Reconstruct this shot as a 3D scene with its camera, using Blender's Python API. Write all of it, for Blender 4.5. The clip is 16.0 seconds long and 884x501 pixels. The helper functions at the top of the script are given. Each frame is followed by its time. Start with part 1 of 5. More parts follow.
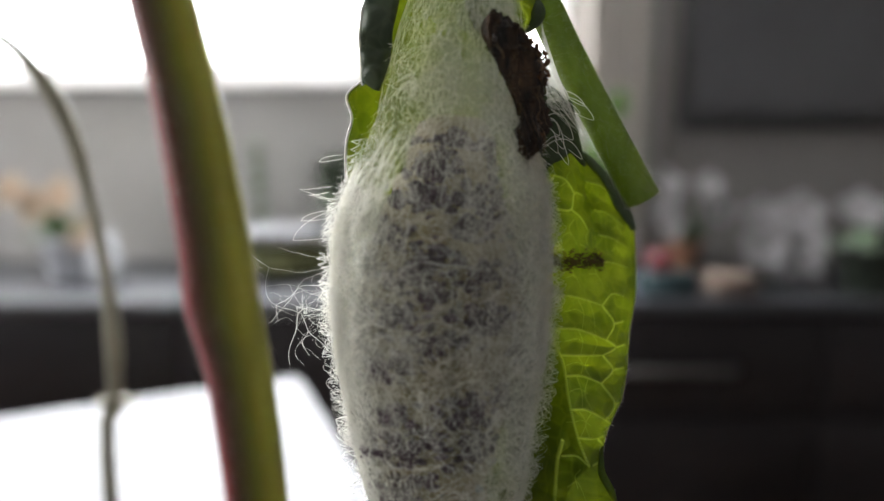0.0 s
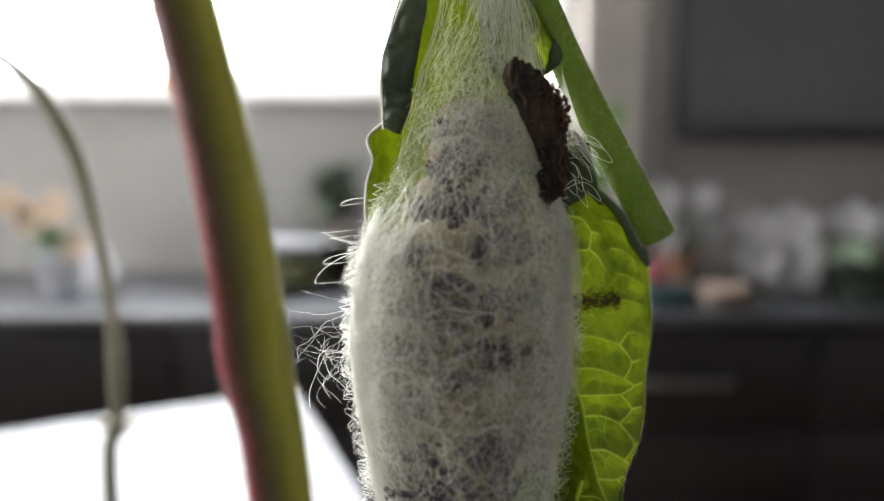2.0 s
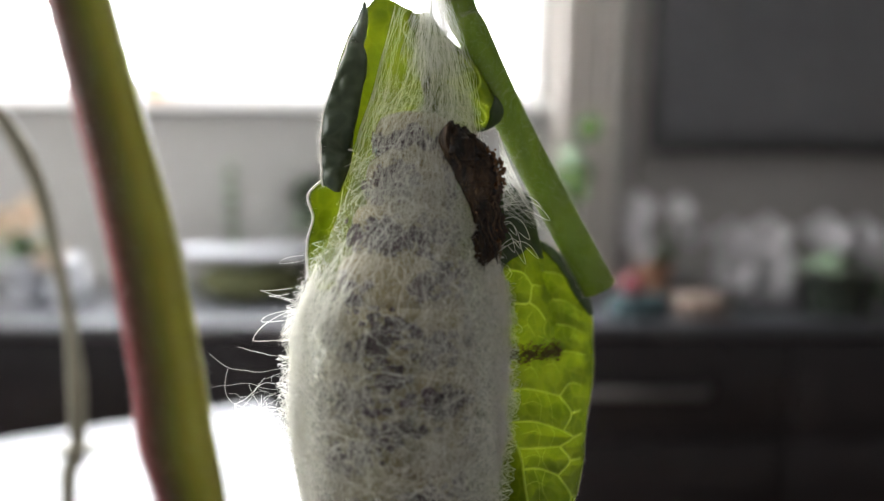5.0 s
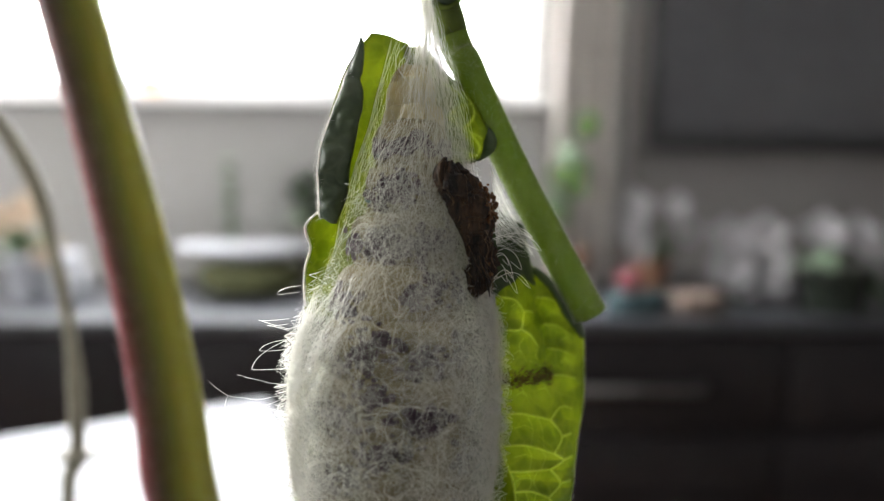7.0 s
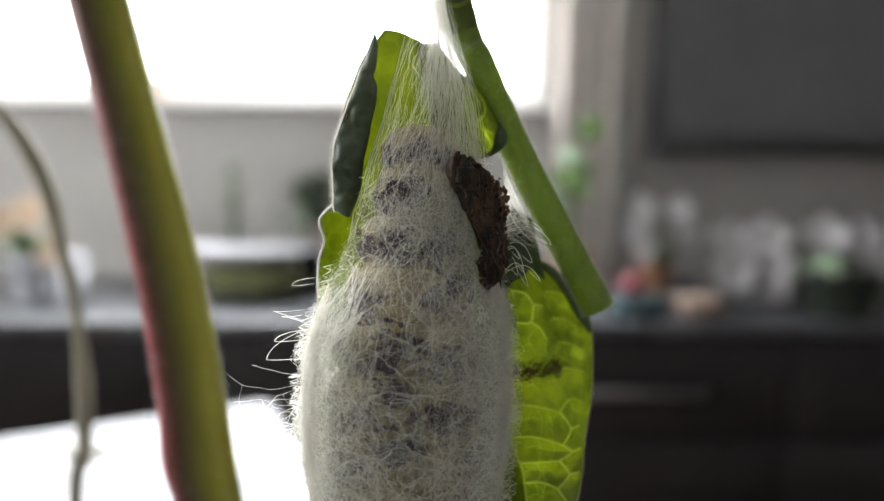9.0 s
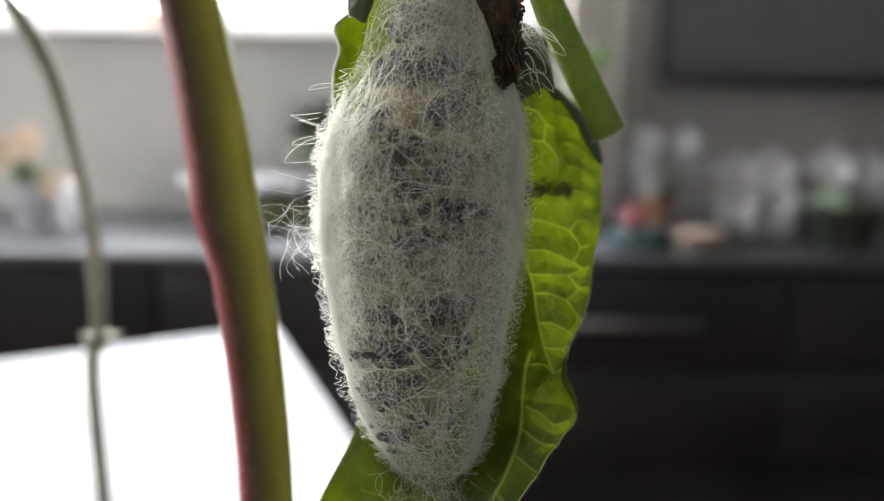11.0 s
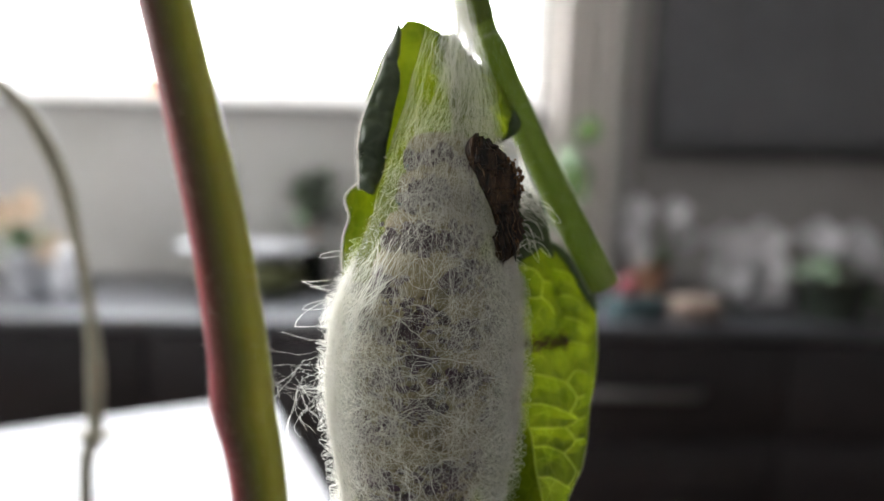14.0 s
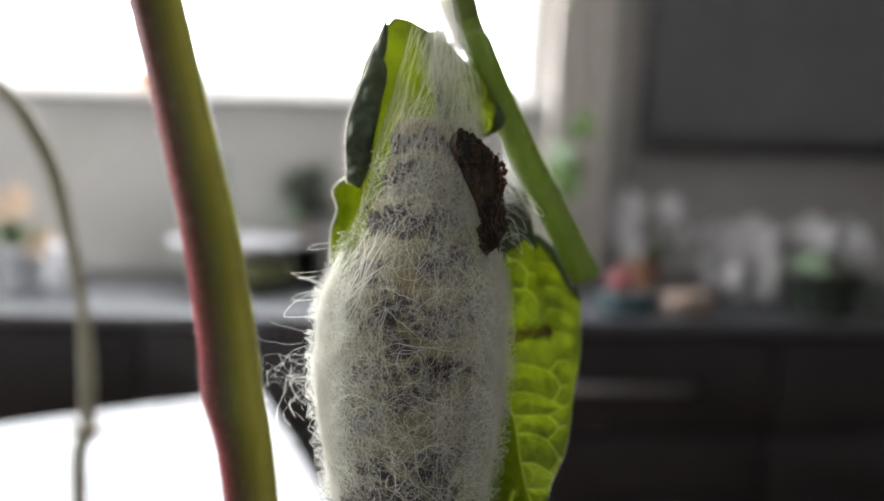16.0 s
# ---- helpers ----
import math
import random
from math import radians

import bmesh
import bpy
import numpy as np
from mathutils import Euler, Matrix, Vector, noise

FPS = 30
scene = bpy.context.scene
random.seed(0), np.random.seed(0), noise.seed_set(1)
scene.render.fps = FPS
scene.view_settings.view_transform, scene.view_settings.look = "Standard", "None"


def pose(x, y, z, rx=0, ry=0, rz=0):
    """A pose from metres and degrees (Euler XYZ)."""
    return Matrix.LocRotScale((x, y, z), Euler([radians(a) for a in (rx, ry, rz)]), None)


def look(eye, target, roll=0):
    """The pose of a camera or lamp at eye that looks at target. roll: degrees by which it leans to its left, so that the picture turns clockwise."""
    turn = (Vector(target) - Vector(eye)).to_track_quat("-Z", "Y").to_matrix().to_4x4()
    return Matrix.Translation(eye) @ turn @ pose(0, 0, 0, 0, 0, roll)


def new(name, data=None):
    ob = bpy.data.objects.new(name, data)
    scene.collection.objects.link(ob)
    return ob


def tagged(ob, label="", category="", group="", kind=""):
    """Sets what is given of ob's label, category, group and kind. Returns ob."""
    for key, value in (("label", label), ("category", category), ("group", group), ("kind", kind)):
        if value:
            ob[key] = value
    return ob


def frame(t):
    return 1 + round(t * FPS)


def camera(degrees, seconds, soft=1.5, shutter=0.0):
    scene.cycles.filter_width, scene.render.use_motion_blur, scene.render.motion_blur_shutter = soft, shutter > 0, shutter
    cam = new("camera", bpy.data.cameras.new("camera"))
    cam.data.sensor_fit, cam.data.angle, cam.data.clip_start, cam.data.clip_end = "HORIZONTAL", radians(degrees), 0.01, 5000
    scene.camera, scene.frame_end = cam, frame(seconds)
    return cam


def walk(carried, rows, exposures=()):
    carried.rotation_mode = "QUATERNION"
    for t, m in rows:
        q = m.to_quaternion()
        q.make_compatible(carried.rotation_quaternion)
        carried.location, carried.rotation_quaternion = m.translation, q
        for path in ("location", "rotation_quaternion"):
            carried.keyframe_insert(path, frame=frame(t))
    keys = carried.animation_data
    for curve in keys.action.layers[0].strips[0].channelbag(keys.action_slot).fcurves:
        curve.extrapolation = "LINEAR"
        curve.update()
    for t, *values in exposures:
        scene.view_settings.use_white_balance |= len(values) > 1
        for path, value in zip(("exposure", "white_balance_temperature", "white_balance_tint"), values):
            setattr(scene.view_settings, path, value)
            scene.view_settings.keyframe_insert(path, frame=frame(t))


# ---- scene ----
cam = camera(66.0, 16.0, 1.2)
cam.data.dof.use_dof = True
cam.data.dof.focus_distance = 0.0885
cam.data.dof.aperture_fstop = 8.8

# the plant stands above a table; the camera is held close to it, looking slightly down
EYE, TILT = 1.15, -10.0
PLANT = pose(0, 0, EYE, TILT, 0, 0)
# seconds, millimetres in the plant's space, yaw, pitch, roll
ROWS = [
    (0.0, 0.36, -0.06, 0.37, 0.06, 0.35, 0.0), (0.5, 0.26, -0.06, -0.36, -0.01, 0.53, 0.1),
    (1.0, 0.64, 0.04, 1.35, -0.14, 0.58, 0.0), (1.5, -0.46, -0.79, 4.22, -0.2, 0.84, -0.15),
    (2.0, -2.9, -0.62, 4.35, -0.37, 1.26, -0.05), (2.5, 0.23, -1.08, 5.43, -0.5, 1.17, 0.0),
    (3.0, 0.56, -2.3, 9.34, -0.89, 1.47, -0.3), (3.5, 1.47, -3.42, 12.54, -1.38, 1.92, -0.45),
    (4.0, 2.34, -1.83, 10.95, -1.79, 2.16, -0.23), (4.2, 2.0, -1.2, 8.9, -1.89, 2.17, 0.0),
    (6.3, 3.1, -3.2, 14.6, -2.2, 1.23, 0.21), (6.5, 2.89, -2.81, 14.29, -2.2, 1.29, 0.3),
    (7.0, 2.81, -4.31, 15.35, -2.2, 1.45, 0.25), (7.5, 2.87, -5.58, 16.21, -2.2, 1.58, 0.4),
    (8.0, 3.38, -4.86, 15.49, -2.15, 1.68, 0.3), (8.2, 3.05, -4.37, 15.08, -2.08, 1.5, 0.4),
    (10.3, 0.4, -8.71, 10.58, -2.01, 2.14, 0.45), (10.5, 1.11, -8.14, 6.5, -2.0, 0.57, 0.47),
    (11.0, -0.12, -7.51, -3.85, -1.92, -3.41, 0.71), (11.5, -1.17, -9.79, 5.53, -1.87, -3.11, 1.0),
    (12.0, -0.79, -11.68, 12.02, -2.18, 0.02, 0.41), (12.5, -1.72, -13.01, 12.32, -2.33, 0.82, 0.4),
    (13.0, -1.19, -13.96, 13.9, -2.31, 0.95, 0.45), (13.5, -0.98, -13.41, 12.75, -2.34, 1.37, 0.71),
    (14.0, -1.73, -11.79, 10.2, -2.33, 1.8, 1.1), (14.5, -0.57, -11.89, 10.35, -2.36, 1.68, 1.3),
    (15.0, -0.78, -12.83, 10.7, -2.6, 1.45, 1.2), (15.5, -0.84, -13.1, 10.05, -2.81, 1.45, 1.15),
    (16.0, -0.69, -14.25, 9.65, -2.89, 1.43, 1.05),
]
walk(cam, [(t, PLANT @ pose(x / 1000, y / 1000, z / 1000, 90 + pitch, 0, yaw) @ pose(0, 0, 0, 0, 0, roll))
           for t, x, y, z, yaw, pitch, roll in ROWS],
     ((0.0, 0.09), (0.4, 0.2), (1.5, 0.24), (3.5, 0.38), (7.5, 0.4), (10.5, 0.36), (12.3, 0.5), (13.4, 0.40), (16.0, 0.33)))

# ---- light: an overcast sky through one wide window, and a fill lamp at an assumed side one ----
world = bpy.data.worlds.new("sky")
scene.world = world
world.use_nodes = True
sky = world.node_tree.nodes.new("ShaderNodeTexSky")
sky.sky_type, sky.sun_disc = "NISHITA", False
sky.sun_elevation, sky.sun_rotation = radians(38), radians(-20)
world.node_tree.nodes["Background"].inputs["Strength"].default_value = 0.12
world.node_tree.links.new(sky.outputs[0], world.node_tree.nodes["Background"].inputs["Color"])
sun_data = bpy.data.lights.new("sun", "SUN")
sun_data.energy, sun_data.angle, sun_data.color = 1.0, radians(14), (1.0, 0.96, 0.9)
sun = new("sun", sun_data)
sun.matrix_world = look((-1.0, 5.0, 4.6), (0, 0, 1.1))
WALL_Y = 2.2
lamp_data = bpy.data.lights.new("window_light", "AREA")
lamp_data.shape, lamp_data.size, lamp_data.size_y = "RECTANGLE", 2.5, 1.0
lamp_data.energy, lamp_data.color = 290.0, (0.97, 0.985, 1.0)
lamp = new("window_light", lamp_data)
lamp.matrix_world = look((-0.83, WALL_Y + 0.2, 1.82), (-0.83, 0.0, 1.82))
# fill lamp added at an unseen side to brighten the plant's left edges
side_data = bpy.data.lights.new("side_fill_light", "AREA")
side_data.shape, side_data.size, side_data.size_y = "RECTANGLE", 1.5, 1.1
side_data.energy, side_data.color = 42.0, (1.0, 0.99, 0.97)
side = new("side_fill_light", side_data)
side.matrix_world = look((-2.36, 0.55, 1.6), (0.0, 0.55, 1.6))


# ---- helpers for building ----
def link_mesh(name, me, material, parent=None, label="", m=None, smooth=True):
    me.materials.append(material)
    if smooth:
        me.polygons.foreach_set("use_smooth", [True] * len(me.polygons))
    ob = new(name, me)
    if parent:
        ob.parent = parent
    if m is not None:
        ob.matrix_basis = m
    if label:
        tagged(ob, label)
    return ob


def part(name, bm, material, parent=None, label="", m=None, smooth=True):
    me = bpy.data.meshes.new(name)
    bm.normal_update()
    bm.to_mesh(me)
    bm.free()
    return link_mesh(name, me, material, parent, label, m, smooth)


def empty(name, m, label, category, group="", kind=""):
    ob = new(name)
    ob.empty_display_size = 0.01
    ob.matrix_basis = m
    return tagged(ob, label, category, group, kind)


def box(x0, y0, z0, x1, y1, z1, bevel=0.0, bm=None):
    bm = bm or bmesh.new()
    made = bmesh.ops.create_cube(bm, size=1.0, matrix=Matrix.Translation(((x0 + x1) / 2, (y0 + y1) / 2, (z0 + z1) / 2))
                                 @ Matrix.Diagonal((x1 - x0, y1 - y0, z1 - z0, 1)))
    if bevel:
        edges = {e for v in made["verts"] for e in v.link_edges}
        bmesh.ops.bevel(bm, geom=list(edges), offset=bevel, segments=2, profile=0.5, affect="EDGES")
    return bm


def lathe(profile, sides=32, bm=None, squash=1.0):
    """A body turned round z from (radius, height) pairs, closed at both ends."""
    bm = bm or bmesh.new()
    rings = []
    for r, z in profile:
        rings.append([bm.verts.new((r * math.cos(a), r * squash * math.sin(a), z))
                      for a in (2 * math.pi * k / sides for k in range(sides))])
    for low, high in zip(rings, rings[1:]):
        for k in range(sides):
            bm.faces.new((low[k], low[(k + 1) % sides], high[(k + 1) % sides], high[k]))
    bm.faces.new(rings[0][::-1])
    bm.faces.new(rings[-1])
    return bm


def spline(keys, at):
    """Catmull-Rom through rows of (s, a, b, ...), at the values of s asked for."""
    keys = np.asarray(keys, float)
    at = np.atleast_1d(at)
    s = keys[:, 0]
    v = keys[:, 1:]
    tang = np.gradient(v, s, axis=0)
    i = np.clip(np.searchsorted(s, at, "right") - 1, 0, len(s) - 2)
    h = (s[i + 1] - s[i])[:, None]
    u = np.clip((at[:, None] - s[i][:, None]) / h, 0, 1)
    return ((2 * u**3 - 3 * u**2 + 1) * v[i] + (u**3 - 2 * u**2 + u) * h * tang[i]
            + (-2 * u**3 + 3 * u**2) * v[i + 1] + (u**3 - u**2) * h * tang[i + 1])


def tube(path, radii, sides=20, bm=None, squash=1.0):
    bm = bm or bmesh.new()
    path = [Vector(p) for p in path]
    rings = []
    side = Vector((1, 0, 0))
    for i, p in enumerate(path):
        way = (path[min(i + 1, len(path) - 1)] - path[max(i - 1, 0)]).normalized()
        side = (side - way * side.dot(way)).normalized()
        other = way.cross(side)
        rings.append([bm.verts.new(p + float(radii[i]) * (math.cos(a) * side + squash * math.sin(a) * other))
                      for a in (2 * math.pi * k / sides for k in range(sides))])
    for low, high in zip(rings, rings[1:]):
        for k in range(sides):
            bm.faces.new((low[k], low[(k + 1) % sides], high[(k + 1) % sides], high[k]))
    bm.faces.new(rings[0][::-1])
    bm.faces.new(rings[-1])
    return bm


def strands(name, lines, radii, material, parent, label=""):
    """Many thin threads as one mesh: lines is an array of threads x points x 3."""
    lines = np.asarray(lines, float)
    n, k, _ = lines.shape
    radii = np.broadcast_to(np.asarray(radii, float).reshape(-1, 1), (n, 1))
    way = np.gradient(lines, axis=1)
    way /= np.linalg.norm(way, axis=2, keepdims=True) + 1e-12
    ref = np.where(np.abs(way[..., 1:2]) < 0.9, np.array([0, 1.0, 0]), np.array([1.0, 0, 0]))
    a = np.cross(way, ref)
    a /= np.linalg.norm(a, axis=2, keepdims=True) + 1e-12
    b = np.cross(way, a)
    taper = np.ones(k)
    taper[0] = taper[-1] = 0.4
    rings = []
    for q in range(3):
        ang = 2 * math.pi * q / 3
        rings.append(lines + (math.cos(ang) * a + math.sin(ang) * b) * radii[:, :, None] * taper[None, :, None])
    co = np.stack(rings, 2).reshape(-1, 3)
    base = (np.arange(n)[:, None] * k + np.arange(k - 1)[None, :]).ravel() * 3
    quads = np.concatenate([np.stack([base + q, base + (q + 1) % 3, base + 3 + (q + 1) % 3, base + 3 + q], 1)
                            for q in range(3)])
    me = bpy.data.meshes.new(name)
    me.vertices.add(len(co))
    me.vertices.foreach_set("co", co.ravel())
    me.loops.add(quads.size)
    me.loops.foreach_set("vertex_index", quads.ravel().astype(np.int32))
    me.polygons.add(len(quads))
    me.polygons.foreach_set("loop_start", (np.arange(len(quads)) * 4).astype(np.int32))
    me.update(calc_edges=True)
    me.validate()
    ob = link_mesh(name, me, material, parent, label)
    return tagged(ob, kind="stuff")


def sheet(grid, thick=0.0003):
    """A curved leaf of real thickness over an array rows x columns x 3."""
    bm = bmesh.new()
    grid = np.asarray(grid)
    du, dv = np.gradient(grid, axis=1), np.gradient(grid, axis=0)
    nor = np.cross(du, dv)
    nor /= np.linalg.norm(nor, axis=2, keepdims=True) + 1e-12
    rows, cols, _ = grid.shape
    faces = [[[bm.verts.new(p) for p in row] for row in grid + s * nor * thick / 2] for s in (1, -1)]
    top, low = faces
    for i in range(rows - 1):
        for j in range(cols - 1):
            bm.faces.new((top[i][j], top[i][j + 1], top[i + 1][j + 1], top[i + 1][j]))
            bm.faces.new((low[i][j], low[i + 1][j], low[i + 1][j + 1], low[i][j + 1]))
    for i in range(rows - 1):
        bm.faces.new((top[i][0], top[i + 1][0], low[i + 1][0], low[i][0]))
        bm.faces.new((top[i][-1], low[i][-1], low[i + 1][-1], top[i + 1][-1]))
    for j in range(cols - 1):
        bm.faces.new((top[0][j], low[0][j], low[0][j + 1], top[0][j + 1]))
        bm.faces.new((top[-1][j], top[-1][j + 1], low[-1][j + 1], low[-1][j]))
    bmesh.ops.recalc_face_normals(bm, faces=bm.faces)
    return bm


def fine_sheet(name, grid, thick, vein, material, parent, label=""):
    """Like sheet, for a dense array, with a value at each point that tells how much it lies on a vein."""
    grid = np.asarray(grid)
    du, dv = np.gradient(grid, axis=1), np.gradient(grid, axis=0)
    nor = np.cross(du, dv)
    nor /= np.linalg.norm(nor, axis=2, keepdims=True) + 1e-12
    rows, cols, _ = grid.shape
    co = np.concatenate([(grid + nor * thick / 2).reshape(-1, 3), (grid - nor * thick / 2).reshape(-1, 3)])
    at = np.arange(rows * cols).reshape(rows, cols)
    a, b, c, d = at[:-1, :-1].ravel(), at[:-1, 1:].ravel(), at[1:, 1:].ravel(), at[1:, :-1].ravel()
    half = rows * cols
    ring = np.concatenate([at[0, :-1], at[:-1, -1], at[-1, :0:-1], at[:0:-1, 0]])
    after = np.roll(ring, -1)
    quads = np.concatenate([np.stack([a, b, c, d], 1), np.stack([d, c, b, a], 1) + half, np.stack([after, ring, ring + half, after + half], 1)])
    me = bpy.data.meshes.new(name)
    me.vertices.add(len(co))
    me.vertices.foreach_set("co", co.ravel())
    me.loops.add(quads.size)
    me.loops.foreach_set("vertex_index", quads.ravel().astype(np.int32))
    me.polygons.add(len(quads))
    me.polygons.foreach_set("loop_start", (np.arange(len(quads)) * 4).astype(np.int32))
    me.update(calc_edges=True)
    me.attributes.new("vein", "FLOAT", "POINT").data.foreach_set("value", np.tile(np.asarray(vein, float).ravel(), 2))
    return link_mesh(name, me, material, parent, label)


# ---- materials ----
def surface(name, dark, light, scale, rough=0.6, bump=0.2, fine=8.0, through_light=0.0, metal=0.0, spread=(0.3, 0.7),
            stretch=(1, 1, 1), sheen=0.0, gloss=0.5, depth=0.001, tint=None):
    """Two scales of noise between two colours, with relief; through_light lets light shine through."""
    m = bpy.data.materials.new(name)
    m.use_nodes = True
    nodes, links = m.node_tree.nodes, m.node_tree.links
    base = nodes["Principled BSDF"]
    coord = nodes.new("ShaderNodeTexCoord")
    mapping = nodes.new("ShaderNodeMapping")
    mapping.inputs["Scale"].default_value = stretch
    links.new(coord.outputs["Object"], mapping.inputs["Vector"])
    coarse, grain = nodes.new("ShaderNodeTexNoise"), nodes.new("ShaderNodeTexNoise")
    for tex, s in ((coarse, scale), (grain, scale * fine)):
        tex.inputs["Scale"].default_value = s
        tex.inputs["Detail"].default_value = 4
        links.new(mapping.outputs[0], tex.inputs["Vector"])
    mix = nodes.new("ShaderNodeMix")
    mix.inputs["Factor"].default_value = 0.35
    links.new(coarse.outputs["Fac"], mix.inputs["A"])
    links.new(grain.outputs["Fac"], mix.inputs["B"])
    ramp = nodes.new("ShaderNodeValToRGB")
    ramp.color_ramp.elements[0].position, ramp.color_ramp.elements[1].position = spread
    ramp.color_ramp.elements[0].color, ramp.color_ramp.elements[1].color = (*dark, 1), (*light, 1)
    links.new(mix.outputs["Result"], ramp.inputs["Fac"])
    links.new(ramp.outputs["Color"], base.inputs["Base Color"])
    base.inputs["Roughness"].default_value = rough
    base.inputs["Metallic"].default_value = metal
    base.inputs["Specular IOR Level"].default_value = gloss
    base.inputs["Sheen Weight"].default_value = sheen
    if bump:
        b = nodes.new("ShaderNodeBump")
        b.inputs["Strength"].default_value = bump
        b.inputs["Distance"].default_value = depth
        links.new(grain.outputs["Fac"], b.inputs["Height"])
        links.new(b.outputs[0], base.inputs["Normal"])
    if through_light:
        glow = nodes.new("ShaderNodeBsdfTranslucent")
        blend = nodes.new("ShaderNodeMixShader")
        blend.inputs["Fac"].default_value = through_light
        if tint:
            hue = nodes.new("ShaderNodeMix")
            hue.data_type, hue.blend_type = "RGBA", "MULTIPLY"
            hue.inputs["Factor"].default_value = 1.0
            hue.inputs["B"].default_value = (*tint, 1)
            links.new(ramp.outputs["Color"], hue.inputs["A"])
            links.new(hue.outputs["Result"], glow.inputs["Color"])
        else:
            links.new(ramp.outputs["Color"], glow.inputs["Color"])
        links.new(base.outputs[0], blend.inputs[1])
        links.new(glow.outputs[0], blend.inputs[2])
        links.new(blend.outputs[0], nodes["Material Output"].inputs["Surface"])
    return m


def socket(node, name, kind):
    """The input of a Mix node of that name and type."""
    return next(s for s in node.inputs if s.name == name and s.type == kind)


def leaf_material(name, dark, light, glow_dark, glow_light, share, cell=420.0):
    """Quilted leaf: fine net of veins between the built ones, waxy front, light through it."""
    m = bpy.data.materials.new(name)
    m.use_nodes = True
    nodes, links = m.node_tree.nodes, m.node_tree.links
    base = nodes["Principled BSDF"]
    coord = nodes.new("ShaderNodeTexCoord")
    cells = nodes.new("ShaderNodeTexVoronoi")
    cells.feature = "DISTANCE_TO_EDGE"
    cells.inputs["Scale"].default_value = cell
    warp = nodes.new("ShaderNodeTexNoise")
    warp.inputs["Scale"].default_value, warp.inputs["Detail"].default_value = 160.0, 5
    links.new(coord.outputs["Object"], cells.inputs["Vector"])
    links.new(coord.outputs["Object"], warp.inputs["Vector"])
    line = nodes.new("ShaderNodeValToRGB")
    line.color_ramp.elements[0].position, line.color_ramp.elements[1].position = 0.02, 0.16
    line.color_ramp.elements[0].color, line.color_ramp.elements[1].color = (1, 1, 1, 1), (0, 0, 0, 1)
    links.new(cells.outputs["Distance"], line.inputs["Fac"])

    pigment = nodes.new("ShaderNodeAttribute")
    pigment.attribute_name = "vein"

    def tone(a, b, pale):
        ramp = nodes.new("ShaderNodeValToRGB")
        ramp.color_ramp.elements[0].position, ramp.color_ramp.elements[1].position = 0.35, 0.65
        ramp.color_ramp.elements[0].color, ramp.color_ramp.elements[1].color = (*a, 1), (*b, 1)
        links.new(warp.outputs["Fac"], ramp.inputs["Fac"])
        mix = nodes.new("ShaderNodeMix")
        mix.data_type = "RGBA"
        links.new(ramp.outputs["Color"], socket(mix, "A", "RGBA"))
        socket(mix, "B", "RGBA").default_value = (b[0] * 1.15, b[1] * 1.1, b[2] * 1.2, 1)
        amount = nodes.new("ShaderNodeMath")
        amount.operation = "MULTIPLY"
        amount.inputs[1].default_value = 0.35
        links.new(line.outputs["Color"], amount.inputs[0])
        links.new(amount.outputs[0], socket(mix, "Factor", "VALUE"))
        veins = nodes.new("ShaderNodeMix")
        veins.data_type = "RGBA"
        links.new(next(s for s in mix.outputs if s.type == "RGBA"), socket(veins, "A", "RGBA"))
        socket(veins, "B", "RGBA").default_value = (*pale, 1)
        links.new(pigment.outputs["Fac"], socket(veins, "Factor", "VALUE"))
        return next(s for s in veins.outputs if s.type == "RGBA")

    links.new(tone(dark, light, (0.26, 0.32, 0.12)), base.inputs["Base Color"])
    base.inputs["Roughness"].default_value = 0.5
    bump = nodes.new("ShaderNodeBump")
    bump.inputs["Strength"].default_value, bump.inputs["Distance"].default_value = 0.5, 0.0004
    links.new(cells.outputs["Distance"], bump.inputs["Height"])
    links.new(bump.outputs[0], base.inputs["Normal"])
    glow = nodes.new("ShaderNodeBsdfTranslucent")
    links.new(tone(glow_dark, glow_light, (0.40, 0.44, 0.10)), glow.inputs["Color"])
    links.new(bump.outputs[0], glow.inputs["Normal"])
    blend = nodes.new("ShaderNodeMixShader")
    blend.inputs["Fac"].default_value = share
    links.new(base.outputs[0], blend.inputs[1])
    links.new(glow.outputs[0], blend.inputs[2])
    links.new(blend.outputs[0], nodes["Material Output"].inputs["Surface"])
    return m


